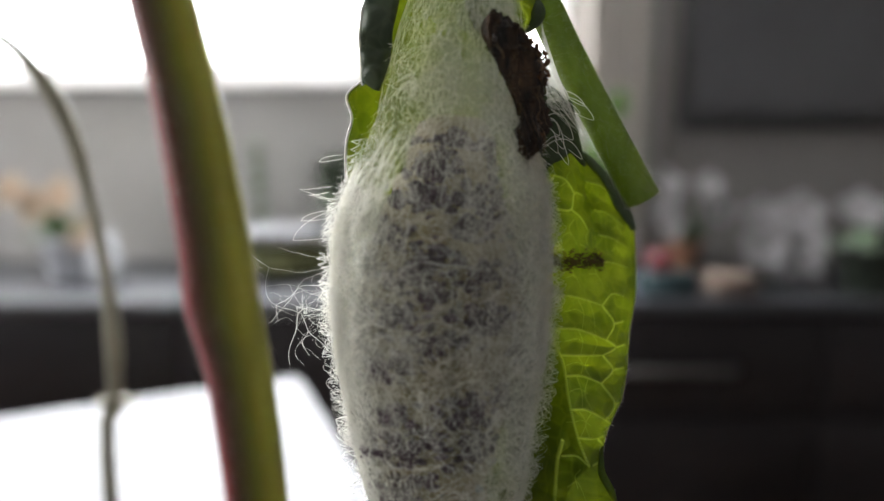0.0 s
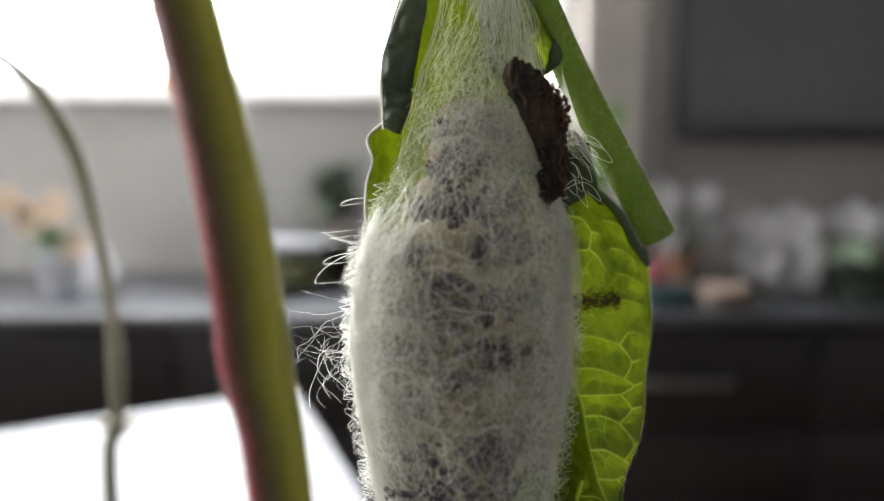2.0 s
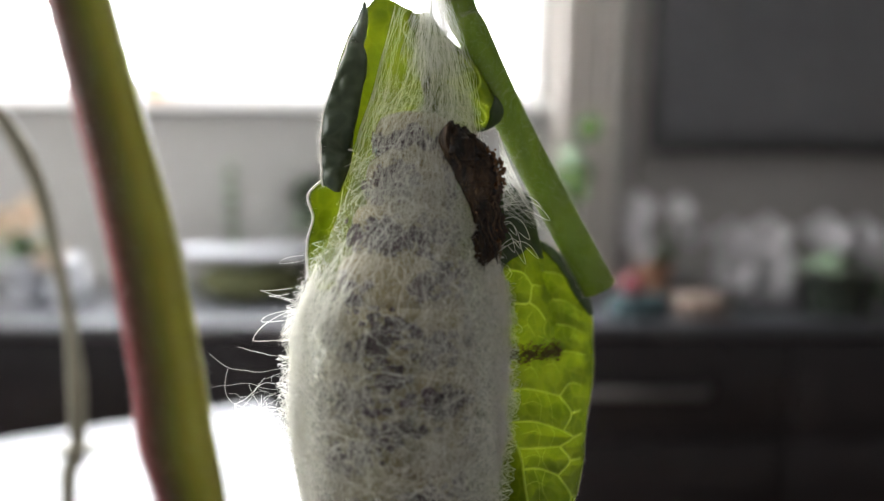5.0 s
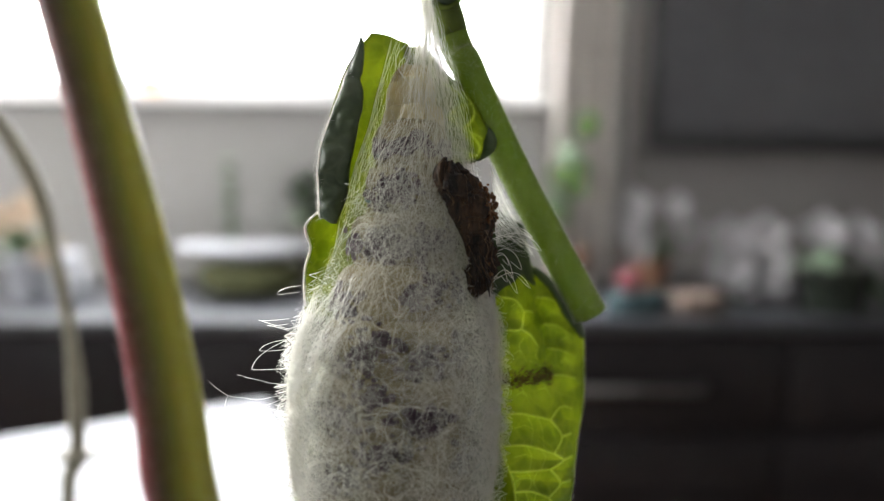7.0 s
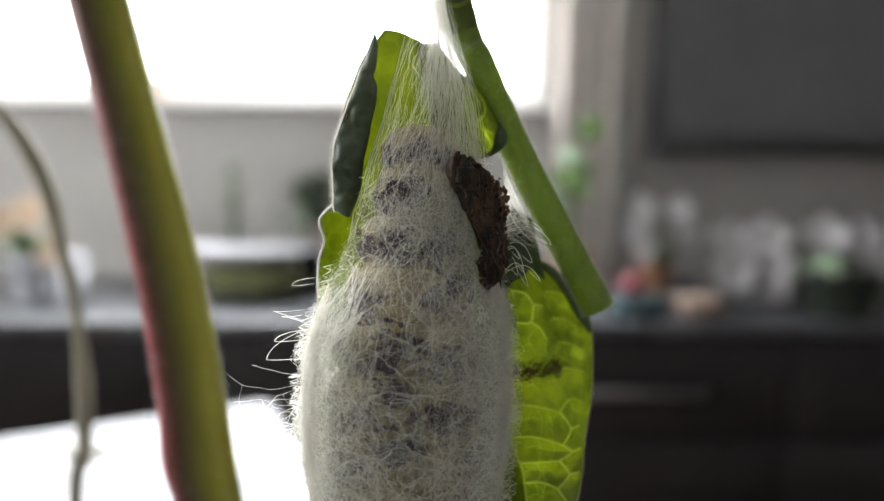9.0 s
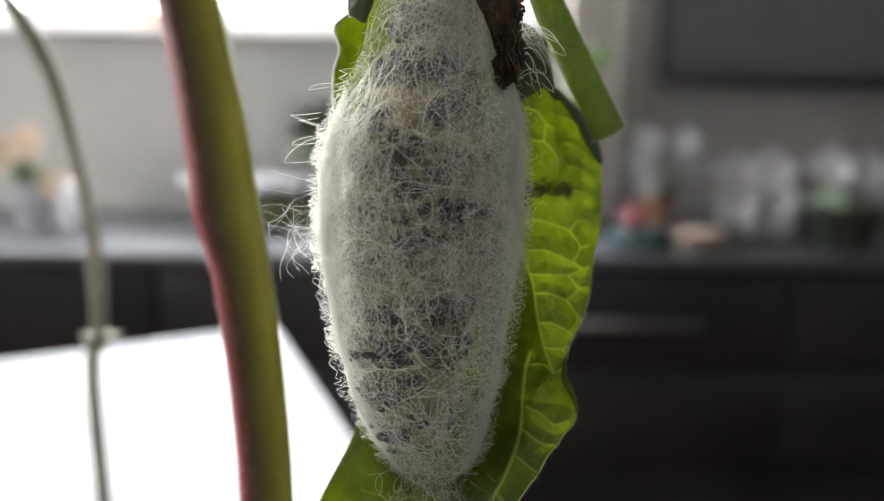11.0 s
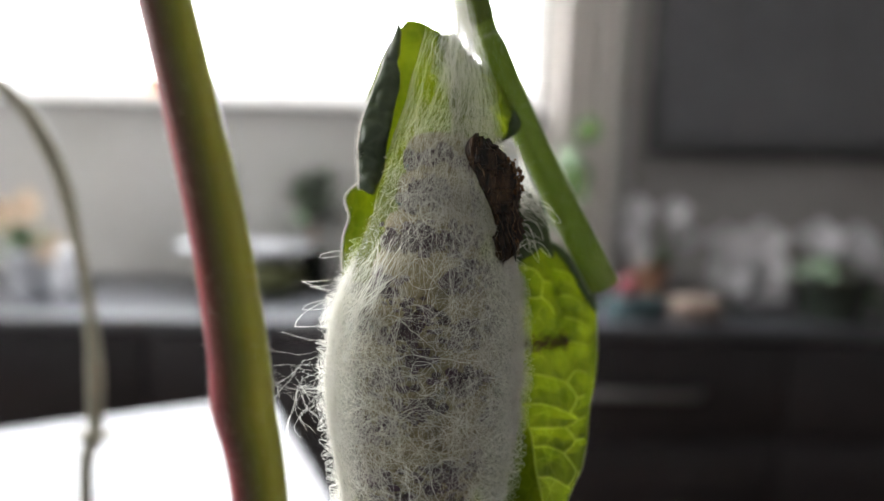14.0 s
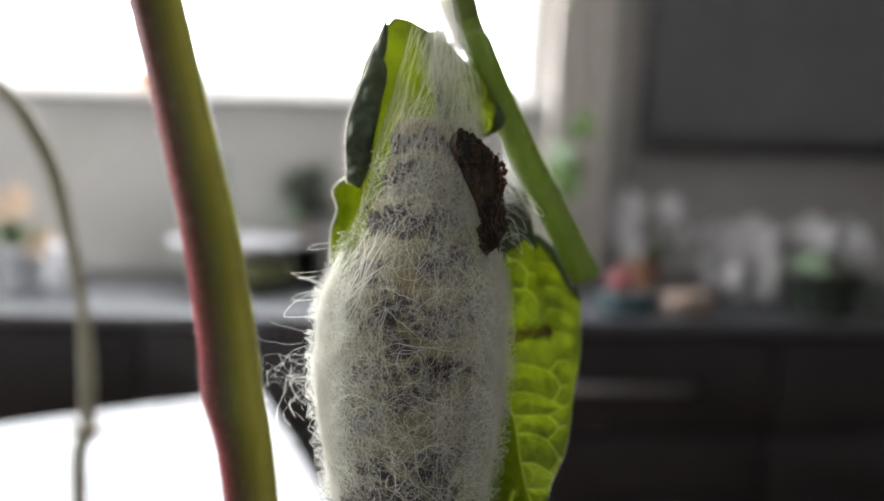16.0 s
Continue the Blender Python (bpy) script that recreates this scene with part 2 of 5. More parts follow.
def veil_material(name, threads, gaps, clouds, axis="Z", dense=0.0200, bare=0.0300, share=0.68):
    """Thin felt of silk: holes between matted fibres."""
    m = bpy.data.materials.new(name)
    m.use_nodes = True
    nodes, links = m.node_tree.nodes, m.node_tree.links
    nodes.remove(nodes["Principled BSDF"])
    coord = nodes.new("ShaderNodeTexCoord")
    net = nodes.new("ShaderNodeTexVoronoi")
    net.feature = "DISTANCE_TO_EDGE"
    net.inputs["Scale"].default_value = 1100.0
    felt = nodes.new("ShaderNodeTexNoise")
    felt.inputs["Scale"].default_value, felt.inputs["Detail"].default_value = 300.0, 6
    for tex in (net, felt):
        links.new(coord.outputs["Object"], tex.inputs["Vector"])
    thread = nodes.new("ShaderNodeMapRange")
    thread.inputs["From Min"].default_value, thread.inputs["From Max"].default_value = 0.02, 0.22
    thread.inputs["To Min"].default_value, thread.inputs["To Max"].default_value = threads, gaps
    links.new(net.outputs["Distance"], thread.inputs["Value"])
    drift = nodes.new("ShaderNodeTexNoise")
    drift.inputs["Scale"].default_value, drift.inputs["Detail"].default_value = 95.0, 2
    links.new(coord.outputs["Object"], drift.inputs["Vector"])
    cloud = nodes.new("ShaderNodeMapRange")
    cloud.inputs["From Min"].default_value, cloud.inputs["From Max"].default_value = 0.35, 0.68
    cloud.inputs["To Min"].default_value, cloud.inputs["To Max"].default_value = 0.0, clouds
    blend = nodes.new("ShaderNodeMix")
    blend.inputs["Factor"].default_value = 0.55
    links.new(felt.outputs["Fac"], socket(blend, "A", "VALUE"))
    links.new(drift.outputs["Fac"], socket(blend, "B", "VALUE"))
    links.new(blend.outputs["Result"], cloud.inputs["Value"])
    total = nodes.new("ShaderNodeMath")
    total.use_clamp = True
    links.new(thread.outputs[0], total.inputs[0])
    links.new(cloud.outputs[0], total.inputs[1])
    height, thin, amount = nodes.new("ShaderNodeSeparateXYZ"), nodes.new("ShaderNodeMapRange"), nodes.new("ShaderNodeMath")
    thin.inputs["From Min"].default_value, thin.inputs["From Max"].default_value = dense, bare
    thin.inputs["To Min"].default_value, thin.inputs["To Max"].default_value = 1.0, 0.0
    amount.operation = "MULTIPLY"
    links.new(coord.outputs["Object"], height.inputs[0])
    links.new(height.outputs[axis], thin.inputs["Value"])
    links.new(total.outputs[0], amount.inputs[0])
    links.new(thin.outputs[0], amount.inputs[1])
    solid, glow, both = nodes.new("ShaderNodeBsdfDiffuse"), nodes.new("ShaderNodeBsdfTranslucent"), nodes.new("ShaderNodeMixShader")
    solid.inputs["Color"].default_value = glow.inputs["Color"].default_value = (0.91, 0.92, 0.86, 1)
    both.inputs["Fac"].default_value = share
    links.new(solid.outputs[0], both.inputs[1])
    links.new(glow.outputs[0], both.inputs[2])
    clear, out = nodes.new("ShaderNodeBsdfTransparent"), nodes.new("ShaderNodeMixShader")
    links.new(amount.outputs[0], out.inputs["Fac"])
    links.new(clear.outputs[0], out.inputs[1])
    links.new(both.outputs[0], out.inputs[2])
    links.new(out.outputs[0], nodes["Material Output"].inputs["Surface"])
    return m


def silk_material(name, low, high, rough, share):
    """Thread by thread from cream to white, shining and letting light through."""
    m = surface(name, low, high, 400.0, rough, 0.0, through_light=share, gloss=0.8)
    nodes, links = m.node_tree.nodes, m.node_tree.links
    geo = nodes.new("ShaderNodeNewGeometry")
    ramp = next(n for n in nodes if n.type == "VALTORGB")
    ramp.color_ramp.elements[0].position, ramp.color_ramp.elements[1].position = 0.0, 0.9
    links.new(geo.outputs["Random Per Island"], ramp.inputs["Fac"])
    return m


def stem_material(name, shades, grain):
    """Plant stem, flushed red on one side along its own cross axis; light on the edges and a shaded middle are painted
    in.
    """
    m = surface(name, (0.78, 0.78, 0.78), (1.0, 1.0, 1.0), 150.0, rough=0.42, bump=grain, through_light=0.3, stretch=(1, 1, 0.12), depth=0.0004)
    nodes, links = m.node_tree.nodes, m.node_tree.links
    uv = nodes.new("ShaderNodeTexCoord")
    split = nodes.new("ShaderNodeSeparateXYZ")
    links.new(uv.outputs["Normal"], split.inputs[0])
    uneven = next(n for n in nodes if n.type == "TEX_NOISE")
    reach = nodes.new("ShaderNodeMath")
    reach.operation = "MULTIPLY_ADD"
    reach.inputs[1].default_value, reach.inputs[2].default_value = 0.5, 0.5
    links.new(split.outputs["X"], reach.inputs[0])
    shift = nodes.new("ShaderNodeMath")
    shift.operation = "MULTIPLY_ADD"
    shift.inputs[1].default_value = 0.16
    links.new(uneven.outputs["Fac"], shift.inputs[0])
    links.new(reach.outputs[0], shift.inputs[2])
    flush_and_rim = nodes.new("ShaderNodeValToRGB")
    ramp = flush_and_rim.color_ramp
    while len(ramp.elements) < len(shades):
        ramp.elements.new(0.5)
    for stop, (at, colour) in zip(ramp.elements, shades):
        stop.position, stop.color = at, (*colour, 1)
    links.new(shift.outputs[0], flush_and_rim.inputs["Fac"])
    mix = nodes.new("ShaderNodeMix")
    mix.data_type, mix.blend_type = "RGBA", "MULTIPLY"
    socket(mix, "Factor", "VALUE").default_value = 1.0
    tone = next(n for n in nodes if n.type == "VALTORGB" and n != flush_and_rim)
    links.new(flush_and_rim.outputs["Color"], socket(mix, "A", "RGBA"))
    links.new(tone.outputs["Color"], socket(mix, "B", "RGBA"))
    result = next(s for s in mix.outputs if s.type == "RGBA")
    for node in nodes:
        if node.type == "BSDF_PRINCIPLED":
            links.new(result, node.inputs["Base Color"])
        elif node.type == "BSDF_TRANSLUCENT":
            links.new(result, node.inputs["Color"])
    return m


wall_paint = surface("wall_paint", (0.29, 0.283, 0.272), (0.35, 0.343, 0.332), 3.0, 0.9, 0.1, 40)
wall_shade_taupe = surface("wall_shade_taupe", (0.172, 0.159, 0.155), (0.225, 0.212, 0.207), 3.0, 0.85, 0.1, 40)
# the unseen walls take this darker tone to cut bounced light
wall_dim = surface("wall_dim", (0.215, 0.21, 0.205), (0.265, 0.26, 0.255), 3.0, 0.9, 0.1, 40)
ceiling_paint = surface("ceiling_paint", (0.34, 0.33, 0.32), (0.40, 0.39, 0.38), 2.0, 0.95, 0.05, 40)
floor_wood = surface("floor_wood", (0.08, 0.05, 0.03), (0.16, 0.10, 0.065), 6.0, 0.4, 0.1, 12, stretch=(0.15, 1, 1))
frame_white = surface("frame_white", (0.74, 0.74, 0.73), (0.82, 0.82, 0.81), 5.0, 0.4, 0.05)
curtain_cloth = surface("curtain_cloth", (0.46, 0.43, 0.40), (0.56, 0.53, 0.50), 30.0, 0.9, 0.3, 12, through_light=0.3)
black_wood = surface("black_wood", (0.010, 0.009, 0.010), (0.021, 0.019, 0.020), 8.0, 0.35, 0.08, 14, stretch=(0.2, 1, 1), gloss=0.15)
top_grey = surface("top_grey", (0.028, 0.029, 0.034), (0.046, 0.048, 0.055), 8.0, 0.33, 0.08, 14, stretch=(0.2, 1, 1))
steel = surface("steel", (0.16, 0.155, 0.155), (0.24, 0.235, 0.235), 40.0, 0.35, 0.05, metal=1.0)
# base lifted to grey to paint in the room's reflection
screen_glass = surface("screen_glass", (0.052, 0.052, 0.056), (0.068, 0.068, 0.073), 2.0, 0.2, 0.0)
black_plastic = surface("black_plastic", (0.012, 0.012, 0.013), (0.022, 0.022, 0.024), 20.0, 0.45, 0.1)
table_white = surface("table_white", (0.155, 0.160, 0.170), (0.192, 0.197, 0.207), 4.0, 0.6, 0.03, gloss=0.08)
glass = bpy.data.materials.new("glass")
glass.use_nodes = True
glass.node_tree.nodes["Principled BSDF"].inputs["Transmission Weight"].default_value = 1.0
glass.node_tree.nodes["Principled BSDF"].inputs["Roughness"].default_value = 0.0
glass.node_tree.nodes["Principled BSDF"].inputs["IOR"].default_value = 1.45
petal_white = surface("petal_white", (0.40, 0.39, 0.41), (0.54, 0.53, 0.55), 25.0, 0.6, 0.1, through_light=0.3)
petal_tan = surface("petal_tan", (0.42, 0.31, 0.20), (0.60, 0.50, 0.40), 25.0, 0.6, 0.1, through_light=0.3)
house_leaf = surface("house_leaf", (0.035, 0.075, 0.02), (0.07, 0.15, 0.04), 18.0, 0.4, 0.1, through_light=0.35)
pale_leaf = surface("pale_leaf", (0.30, 0.42, 0.28), (0.45, 0.58, 0.42), 18.0, 0.35, 0.1, through_light=0.3)
pot_dark = surface("pot_dark", (0.012, 0.018, 0.012), (0.03, 0.035, 0.028), 14.0, 0.4, 0.1)
clay = surface("clay", (0.20, 0.10, 0.06), (0.32, 0.17, 0.10), 20.0, 0.7, 0.2)
soil = surface("soil", (0.03, 0.02, 0.015), (0.07, 0.05, 0.035), 60.0, 0.95, 0.6)
red_glaze = surface("red_glaze", (0.10, 0.009, 0.016), (0.15, 0.018, 0.027), 12.0, 0.35, 0.05)
orange_glaze = surface("orange_glaze", (0.38, 0.17, 0.06), (0.55, 0.28, 0.10), 25.0, 0.4, 0.05, through_light=0.2)
teal_cloth = surface("teal_cloth", (0.006, 0.02, 0.024), (0.012, 0.036, 0.042), 30.0, 0.8, 0.3)
card_beige = surface("card_beige", (0.10, 0.07, 0.055), (0.16, 0.115, 0.09), 14.0, 0.8, 0.1)
plate_white = surface("plate_white", (0.38, 0.39, 0.42), (0.50, 0.51, 0.54), 10.0, 0.25, 0.02)
olive_cloth = surface("olive_cloth", (0.065, 0.07, 0.028), (0.12, 0.125, 0.05), 30.0, 0.85, 0.4)

silk = silk_material("silk", (0.80, 0.785, 0.72), (0.955, 0.95, 0.92), 0.28, 0.62)
silk_bright = silk_material("silk_bright", (0.93, 0.925, 0.87), (0.975, 0.97, 0.94), 0.14, 0.74)
veil = veil_material("silk_veil", 0.05, 0.03, 0.27)
veil_thin = veil_material("thin_flank_felt", 0.36, 0.16, 0.5, "X", 0.0126, 0.0070, 0.35)
veil_dense = veil_material("flank_felt", 0.55, 0.26, 0.55, "X", -0.0126, -0.0058, 0.45)
leaf_green = leaf_material("leaf_green", (0.030, 0.066, 0.010), (0.070, 0.125, 0.020), (0.140, 0.172, 0.016), (0.242, 0.274, 0.029), 0.67)
leaf_back = leaf_material("leaf_back", (0.032, 0.052, 0.026), (0.072, 0.102, 0.052), (0.03, 0.06, 0.02), (0.05, 0.09, 0.03), 0.15)
# leaf_green again, with shade put into darker colours
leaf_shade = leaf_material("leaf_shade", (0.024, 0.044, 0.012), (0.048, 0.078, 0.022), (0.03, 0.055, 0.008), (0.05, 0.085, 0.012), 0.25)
leaf_lit = surface("leaf_lit", (0.09, 0.16, 0.035), (0.15, 0.25, 0.07), 18.0, 0.4, 0.1, through_light=0.5)
vein_green = surface("vein_green", (0.56, 0.64, 0.14), (0.72, 0.78, 0.26), 300.0, 0.5, 0.1, through_light=0.75)
petiole_green = surface("petiole_green", (0.125, 0.178, 0.022), (0.215, 0.275, 0.045), 150.0, 0.42, 0.15, through_light=0.5, stretch=(1, 1, 0.25), depth=0.0004)
# red and green flush, with bright edges painting in light from behind
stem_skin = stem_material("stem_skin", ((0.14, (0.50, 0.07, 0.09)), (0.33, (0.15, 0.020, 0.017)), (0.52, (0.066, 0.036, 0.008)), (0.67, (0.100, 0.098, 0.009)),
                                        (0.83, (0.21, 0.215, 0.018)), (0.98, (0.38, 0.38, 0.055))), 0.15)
dry_stalk = surface("dry_stalk", (0.15, 0.135, 0.09), (0.30, 0.275, 0.20), 60.0, 0.7, 0.3, stretch=(1, 1, 0.2))
hair_rim_white = surface("hair_rim_white", (0.75, 0.72, 0.68), (0.86, 0.84, 0.8), 200.0, 0.5, 0.0, through_light=0.5)
flake_brown = surface("flake_brown", (0.006, 0.0036, 0.0024), (0.085, 0.044, 0.018), 600.0, 0.45, 1.0, 4.0, through_light=0.08, gloss=0.3, spread=(0.40, 0.72), stretch=(1, 1, 0.3), depth=0.0006)
flake_tan = surface("flake_tan", (0.045, 0.024, 0.010), (0.26, 0.15, 0.065), 700.0, 0.45, 0.6, 4.0, through_light=0.2, spread=(0.38, 0.68), stretch=(1, 1, 0.3), depth=0.0004)
scorched = surface("scorched", (0.035, 0.018, 0.006), (0.13, 0.07, 0.024), 700.0, 0.7, 0.4, through_light=0.25)
amber = surface("amber_crumb", (0.03, 0.012, 0.004), (0.26, 0.11, 0.025), 500.0, 0.4, 0.4, through_light=0.4)
caterpillar_skin = surface("caterpillar_skin", (0.25, 0.200, 0.115), (0.50, 0.435, 0.255), 200.0, 0.55, 0.3, through_light=0.2)
caterpillar_neck = surface("caterpillar_neck", (0.72, 0.63, 0.37), (0.88, 0.82, 0.58), 260.0, 0.5, 0.3, through_light=0.75)
caterpillar_dark = surface("caterpillar_dark", (0.038, 0.017, 0.032), (0.17, 0.102, 0.148), 500.0, 0.5, 0.3)
caterpillar_head = surface("caterpillar_head", (0.38, 0.29, 0.12), (0.78, 0.67, 0.38), 300.0, 0.5, 0.5, through_light=0.5)
tubercle_blue = surface("tubercle_blue", (0.12, 0.21, 0.24), (0.20, 0.31, 0.34), 600.0, 0.5, 0.2)


# ---- the room ----
def room():
    x0, x1, y0, y1, h = -2.3, 2.7, -2.4, WALL_Y, 2.5
    wx0, wx1, wz0, wz1 = -2.05, 0.39, 1.325, 2.3
    t = 0.12
    walls = {
        "wall_south": (x0 - t, y0 - t, 0, x1 + t, y0, h), "wall_east": (x1, y0, 0, x1 + t, y1, h)}
    for name, b in walls.items():
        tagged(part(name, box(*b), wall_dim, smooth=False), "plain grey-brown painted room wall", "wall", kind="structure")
    # this side window is assumed: out of view, added for the fill lamp
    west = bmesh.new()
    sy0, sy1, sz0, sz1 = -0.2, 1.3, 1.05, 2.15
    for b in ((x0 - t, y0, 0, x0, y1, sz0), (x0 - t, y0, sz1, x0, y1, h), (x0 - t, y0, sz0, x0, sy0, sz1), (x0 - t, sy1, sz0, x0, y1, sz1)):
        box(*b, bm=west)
    tagged(part("wall_west", west, wall_dim, smooth=False), "plain grey-brown wall with an opening added for the fill light", "wall", kind="structure")
    side_win = empty("assumed_window", pose(0, 0, 0), "assumed white-framed side window, out of view, added for fill light", "window", kind="structure")
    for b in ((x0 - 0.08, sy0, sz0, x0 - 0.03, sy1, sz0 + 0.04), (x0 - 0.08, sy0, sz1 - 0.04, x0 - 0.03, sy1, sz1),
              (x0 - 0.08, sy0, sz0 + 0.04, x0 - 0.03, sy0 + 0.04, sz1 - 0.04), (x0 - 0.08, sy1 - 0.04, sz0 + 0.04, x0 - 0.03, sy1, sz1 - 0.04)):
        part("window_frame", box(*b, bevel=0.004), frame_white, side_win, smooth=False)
    north = bmesh.new()
    for b in ((x0 - t, y1, 0, x1 + t, y1 + t, wz0), (x0 - t, y1, wz1, x1 + t, y1 + t, h), (x0 - t, y1, wz0, wx0, y1 + t, wz1), (wx1, y1, wz0, x1 + t, y1 + t, wz1)):
        box(*b, bm=north)
    tagged(part("wall_north", north, wall_paint, smooth=False), "light grey painted wall with a wide window opening", "wall", kind="structure")
    tagged(part("floor", box(x0 - t, y0 - t, -0.1, x1 + t, y1 + t, 0), floor_wood, smooth=False), "brown wooden floor of the room", "floor", kind="structure")
    tagged(part("ceiling", box(x0 - t, y0 - t, h, x1 + t, y1 + t, h + 0.1), ceiling_paint, smooth=False), "plain grey ceiling", "ceiling", kind="structure")
    win = empty("window_1", pose(0, 0, 0), "wide white-framed window, bright overcast daylight behind", "window", kind="structure")
    f = 0.05
    yw = y1 + 0.03
    for b in ((wx0, yw, wz0, wx1, yw + 0.06, wz0 + f), (wx0, yw, wz1 - f, wx1, yw + 0.06, wz1), (wx0, yw, wz0 + f, wx0 + f, yw + 0.06, wz1 - f),
              (wx1 - 0.03, yw, wz0 + f, wx1, yw + 0.06, wz1 - f)):
        part("window_frame", box(*b, bevel=0.004), frame_white, win, smooth=False)
    pane = part("pane", box(wx0 + f, yw + 0.025, wz0 + f, wx1 - 0.03, yw + 0.03, wz1 - f), glass, win, smooth=False)
    pane.visible_shadow = False
    part("window_sill", box(wx0 - 0.03, y1 - 0.05, wz0 - 0.03, wx1 + 0.03, y1 + 0.029, wz0 - 0.003, bevel=0.004), frame_white, win, smooth=False)
    # thin sheet added to darken this stretch of wall by colour
    panel = part("wall_shade_sheet", box(0.70, y1 - 0.02, 0.0, x1 - 0.003, y1 - 0.003, h - 0.003), wall_shade_taupe, smooth=False)
    tagged(panel, "added dark taupe sheet behind the television, wall shade put into its colour", "wall panel", kind="structure")
    # a drawn-back curtain beside the window
    rows = []
    for z in np.linspace(0.02, 2.42, 14):
        u = np.linspace(0, 1, 70)
        rows.append(np.stack([0.405 + 0.225 * u, y1 - 0.07 + 0.028 * np.sin(u * 2 * math.pi * 4.3 + 0.4 * math.sin(z * 2)), np.full(70, z)], 1))
    cur = part("curtain", sheet(np.array(rows), 0.004), curtain_cloth)
    tagged(cur, "drawn-back beige-grey curtain hanging in folds beside the window", "curtain")
    rail = part("curtain_rail", tube([(-2.2, y1 - 0.07, 2.44), (0.9, y1 - 0.07, 2.44)], [0.012, 0.012]), steel)
    tagged(rail, "thin steel curtain rail on the window wall", "curtain rail")


def television():
    tv = empty("television", pose(0, 0, 0), "large black flat television switched off, on the wall", "television")
    x0, x1, z0, z1, y = 0.73, 1.83, 1.17, 1.79, WALL_Y - 0.09
    part("casing", box(x0, y, z0, x1, WALL_Y - 0.022, z1, bevel=0.008), black_plastic, tv)
    part("screen", box(x0 + 0.03, y - 0.003, z0 + 0.055, x1 - 0.012, y + 0.004, z1 - 0.012), screen_glass, tv, "dark grey switched-off screen", smooth=False)
    # bezel made tall to stand in for a dark reflection low on the screen
    part("bezel", box(x0 + 0.004, y - 0.012, z0 + 0.004, x1 - 0.004, y + 0.002, z0 + 0.05, bevel=0.004), black_plastic, tv)


def sideboard():
    sb = empty("sideboard", pose(0, 0, 0), "long low black wooden sideboard with drawers along the window wall", "sideboard")
    x0, x1, y0, y1, zt = -2.25, 2.65, 1.61, WALL_Y - 0.01, 0.75
    part("top", box(x0, y0, zt - 0.03, x1, y1, zt, bevel=0.004), top_grey, sb, "dark blue-grey top")
    part("body", box(x0 + 0.02, y0 + 0.04, 0.17, x1 - 0.02, y1 - 0.01, zt - 0.031), black_wood, sb, smooth=False)
    edges = (-2.23, -1.45, -0.65, 0.15, 0.95, 1.75, 2.62)
    for a, b in zip(edges, edges[1:]):
        for low, high in ((0.18, 0.44), (0.45, 0.71)):
            d = part("drawer_front", box(a + 0.004, y0 + 0.018, low, b - 0.004, y0 + 0.039, high, bevel=0.003), black_wood, sb)
            if a > 0.1 and low > 0.4 and a < 0.9:
                part("handle", tube([(0.386, y0 + 0.016, 0.576), (0.398, y0 - 0.008, 0.576), (0.718, y0 - 0.008, 0.576), (0.73, y0 + 0.016, 0.576)],
                                    [0.011] * 4, 10), steel, d, "brushed steel bar handle")
    part("plinth", box(x0 + 0.03, y0 + 0.05, 0.0, x1 - 0.03, y1 - 0.01, 0.169), black_wood, sb, smooth=False)


def white_table():
    """Corner of a white table top, turned in the room; the plant stands over it."""
    m = pose(-0.243, 1.092, 0, 0, 0, -66.4)
    tb = empty("white_table", m, "white glossy table reflecting the window, with rounded corners", "table")
    bm = bmesh.new()
    L, Wd, r = 1.5, 1.1, 0.02
    outline = []
    corners = [(r, -r, 90), (L - r, -r, 0), (L - r, -Wd + r, -90), (r, -Wd + r, -180)]
    for cx, cy, a0 in corners:
        for k in range(7):
            a = radians(a0 + 90 - 15 * k)
            outline.append((cx + r * math.cos(a), cy + r * math.sin(a)))
    top = [bm.verts.new((x, y, 0.75)) for x, y in outline]
    low = [bm.verts.new((x, y, 0.725)) for x, y in outline]
    bm.faces.new(top)
    bm.faces.new(low[::-1])
    for k in range(len(top)):
        bm.faces.new((top[k], low[k], low[(k + 1) % len(top)], top[(k + 1) % len(top)]))
    bmesh.ops.recalc_face_normals(bm, faces=bm.faces)
    part("tabletop", bm, table_white, tb, smooth=False)
    for x in (0.08, L - 0.08):
        for y in (-0.08, -Wd + 0.08):
            part("leg", lathe([(0.018, 0.0), (0.02, 0.01), (0.025, 0.724)], 16), frame_white, tb, m=pose(x, y, 0))


# ---- things on the sideboard ----
TOP = 0.75


def petal_grid(length, width, cup, rows=9, cols=7):
    u, v = np.meshgrid(np.linspace(0, 1, rows), np.linspace(-1, 1, cols), indexing="ij")
    half = width / 2 * np.sin(np.pi * np.clip(u * 0.93 + 0.05, 0, 1)) ** 0.7
    return np.stack([v * half, u * length, cup * (u**2) * length + 0.25 * half * v**2], 2)


def flower(parent, name, place, size, material, turn, petals=5):
    rng = random.Random(int(1000 * (place[0] + place[2])))
    for k in range(petals):
        m = Matrix.Translation(place) @ pose(0, 0, 0, *turn) @ pose(0, 0, 0, 0, 0, 360 * k / petals + rng.uniform(-9, 9)) @ pose(0, 0, 0, rng.uniform(5, 25), 0, 0)
        part(name, sheet(petal_grid(size, size * 0.85, 0.15), 0.0015), material, parent, m=m)


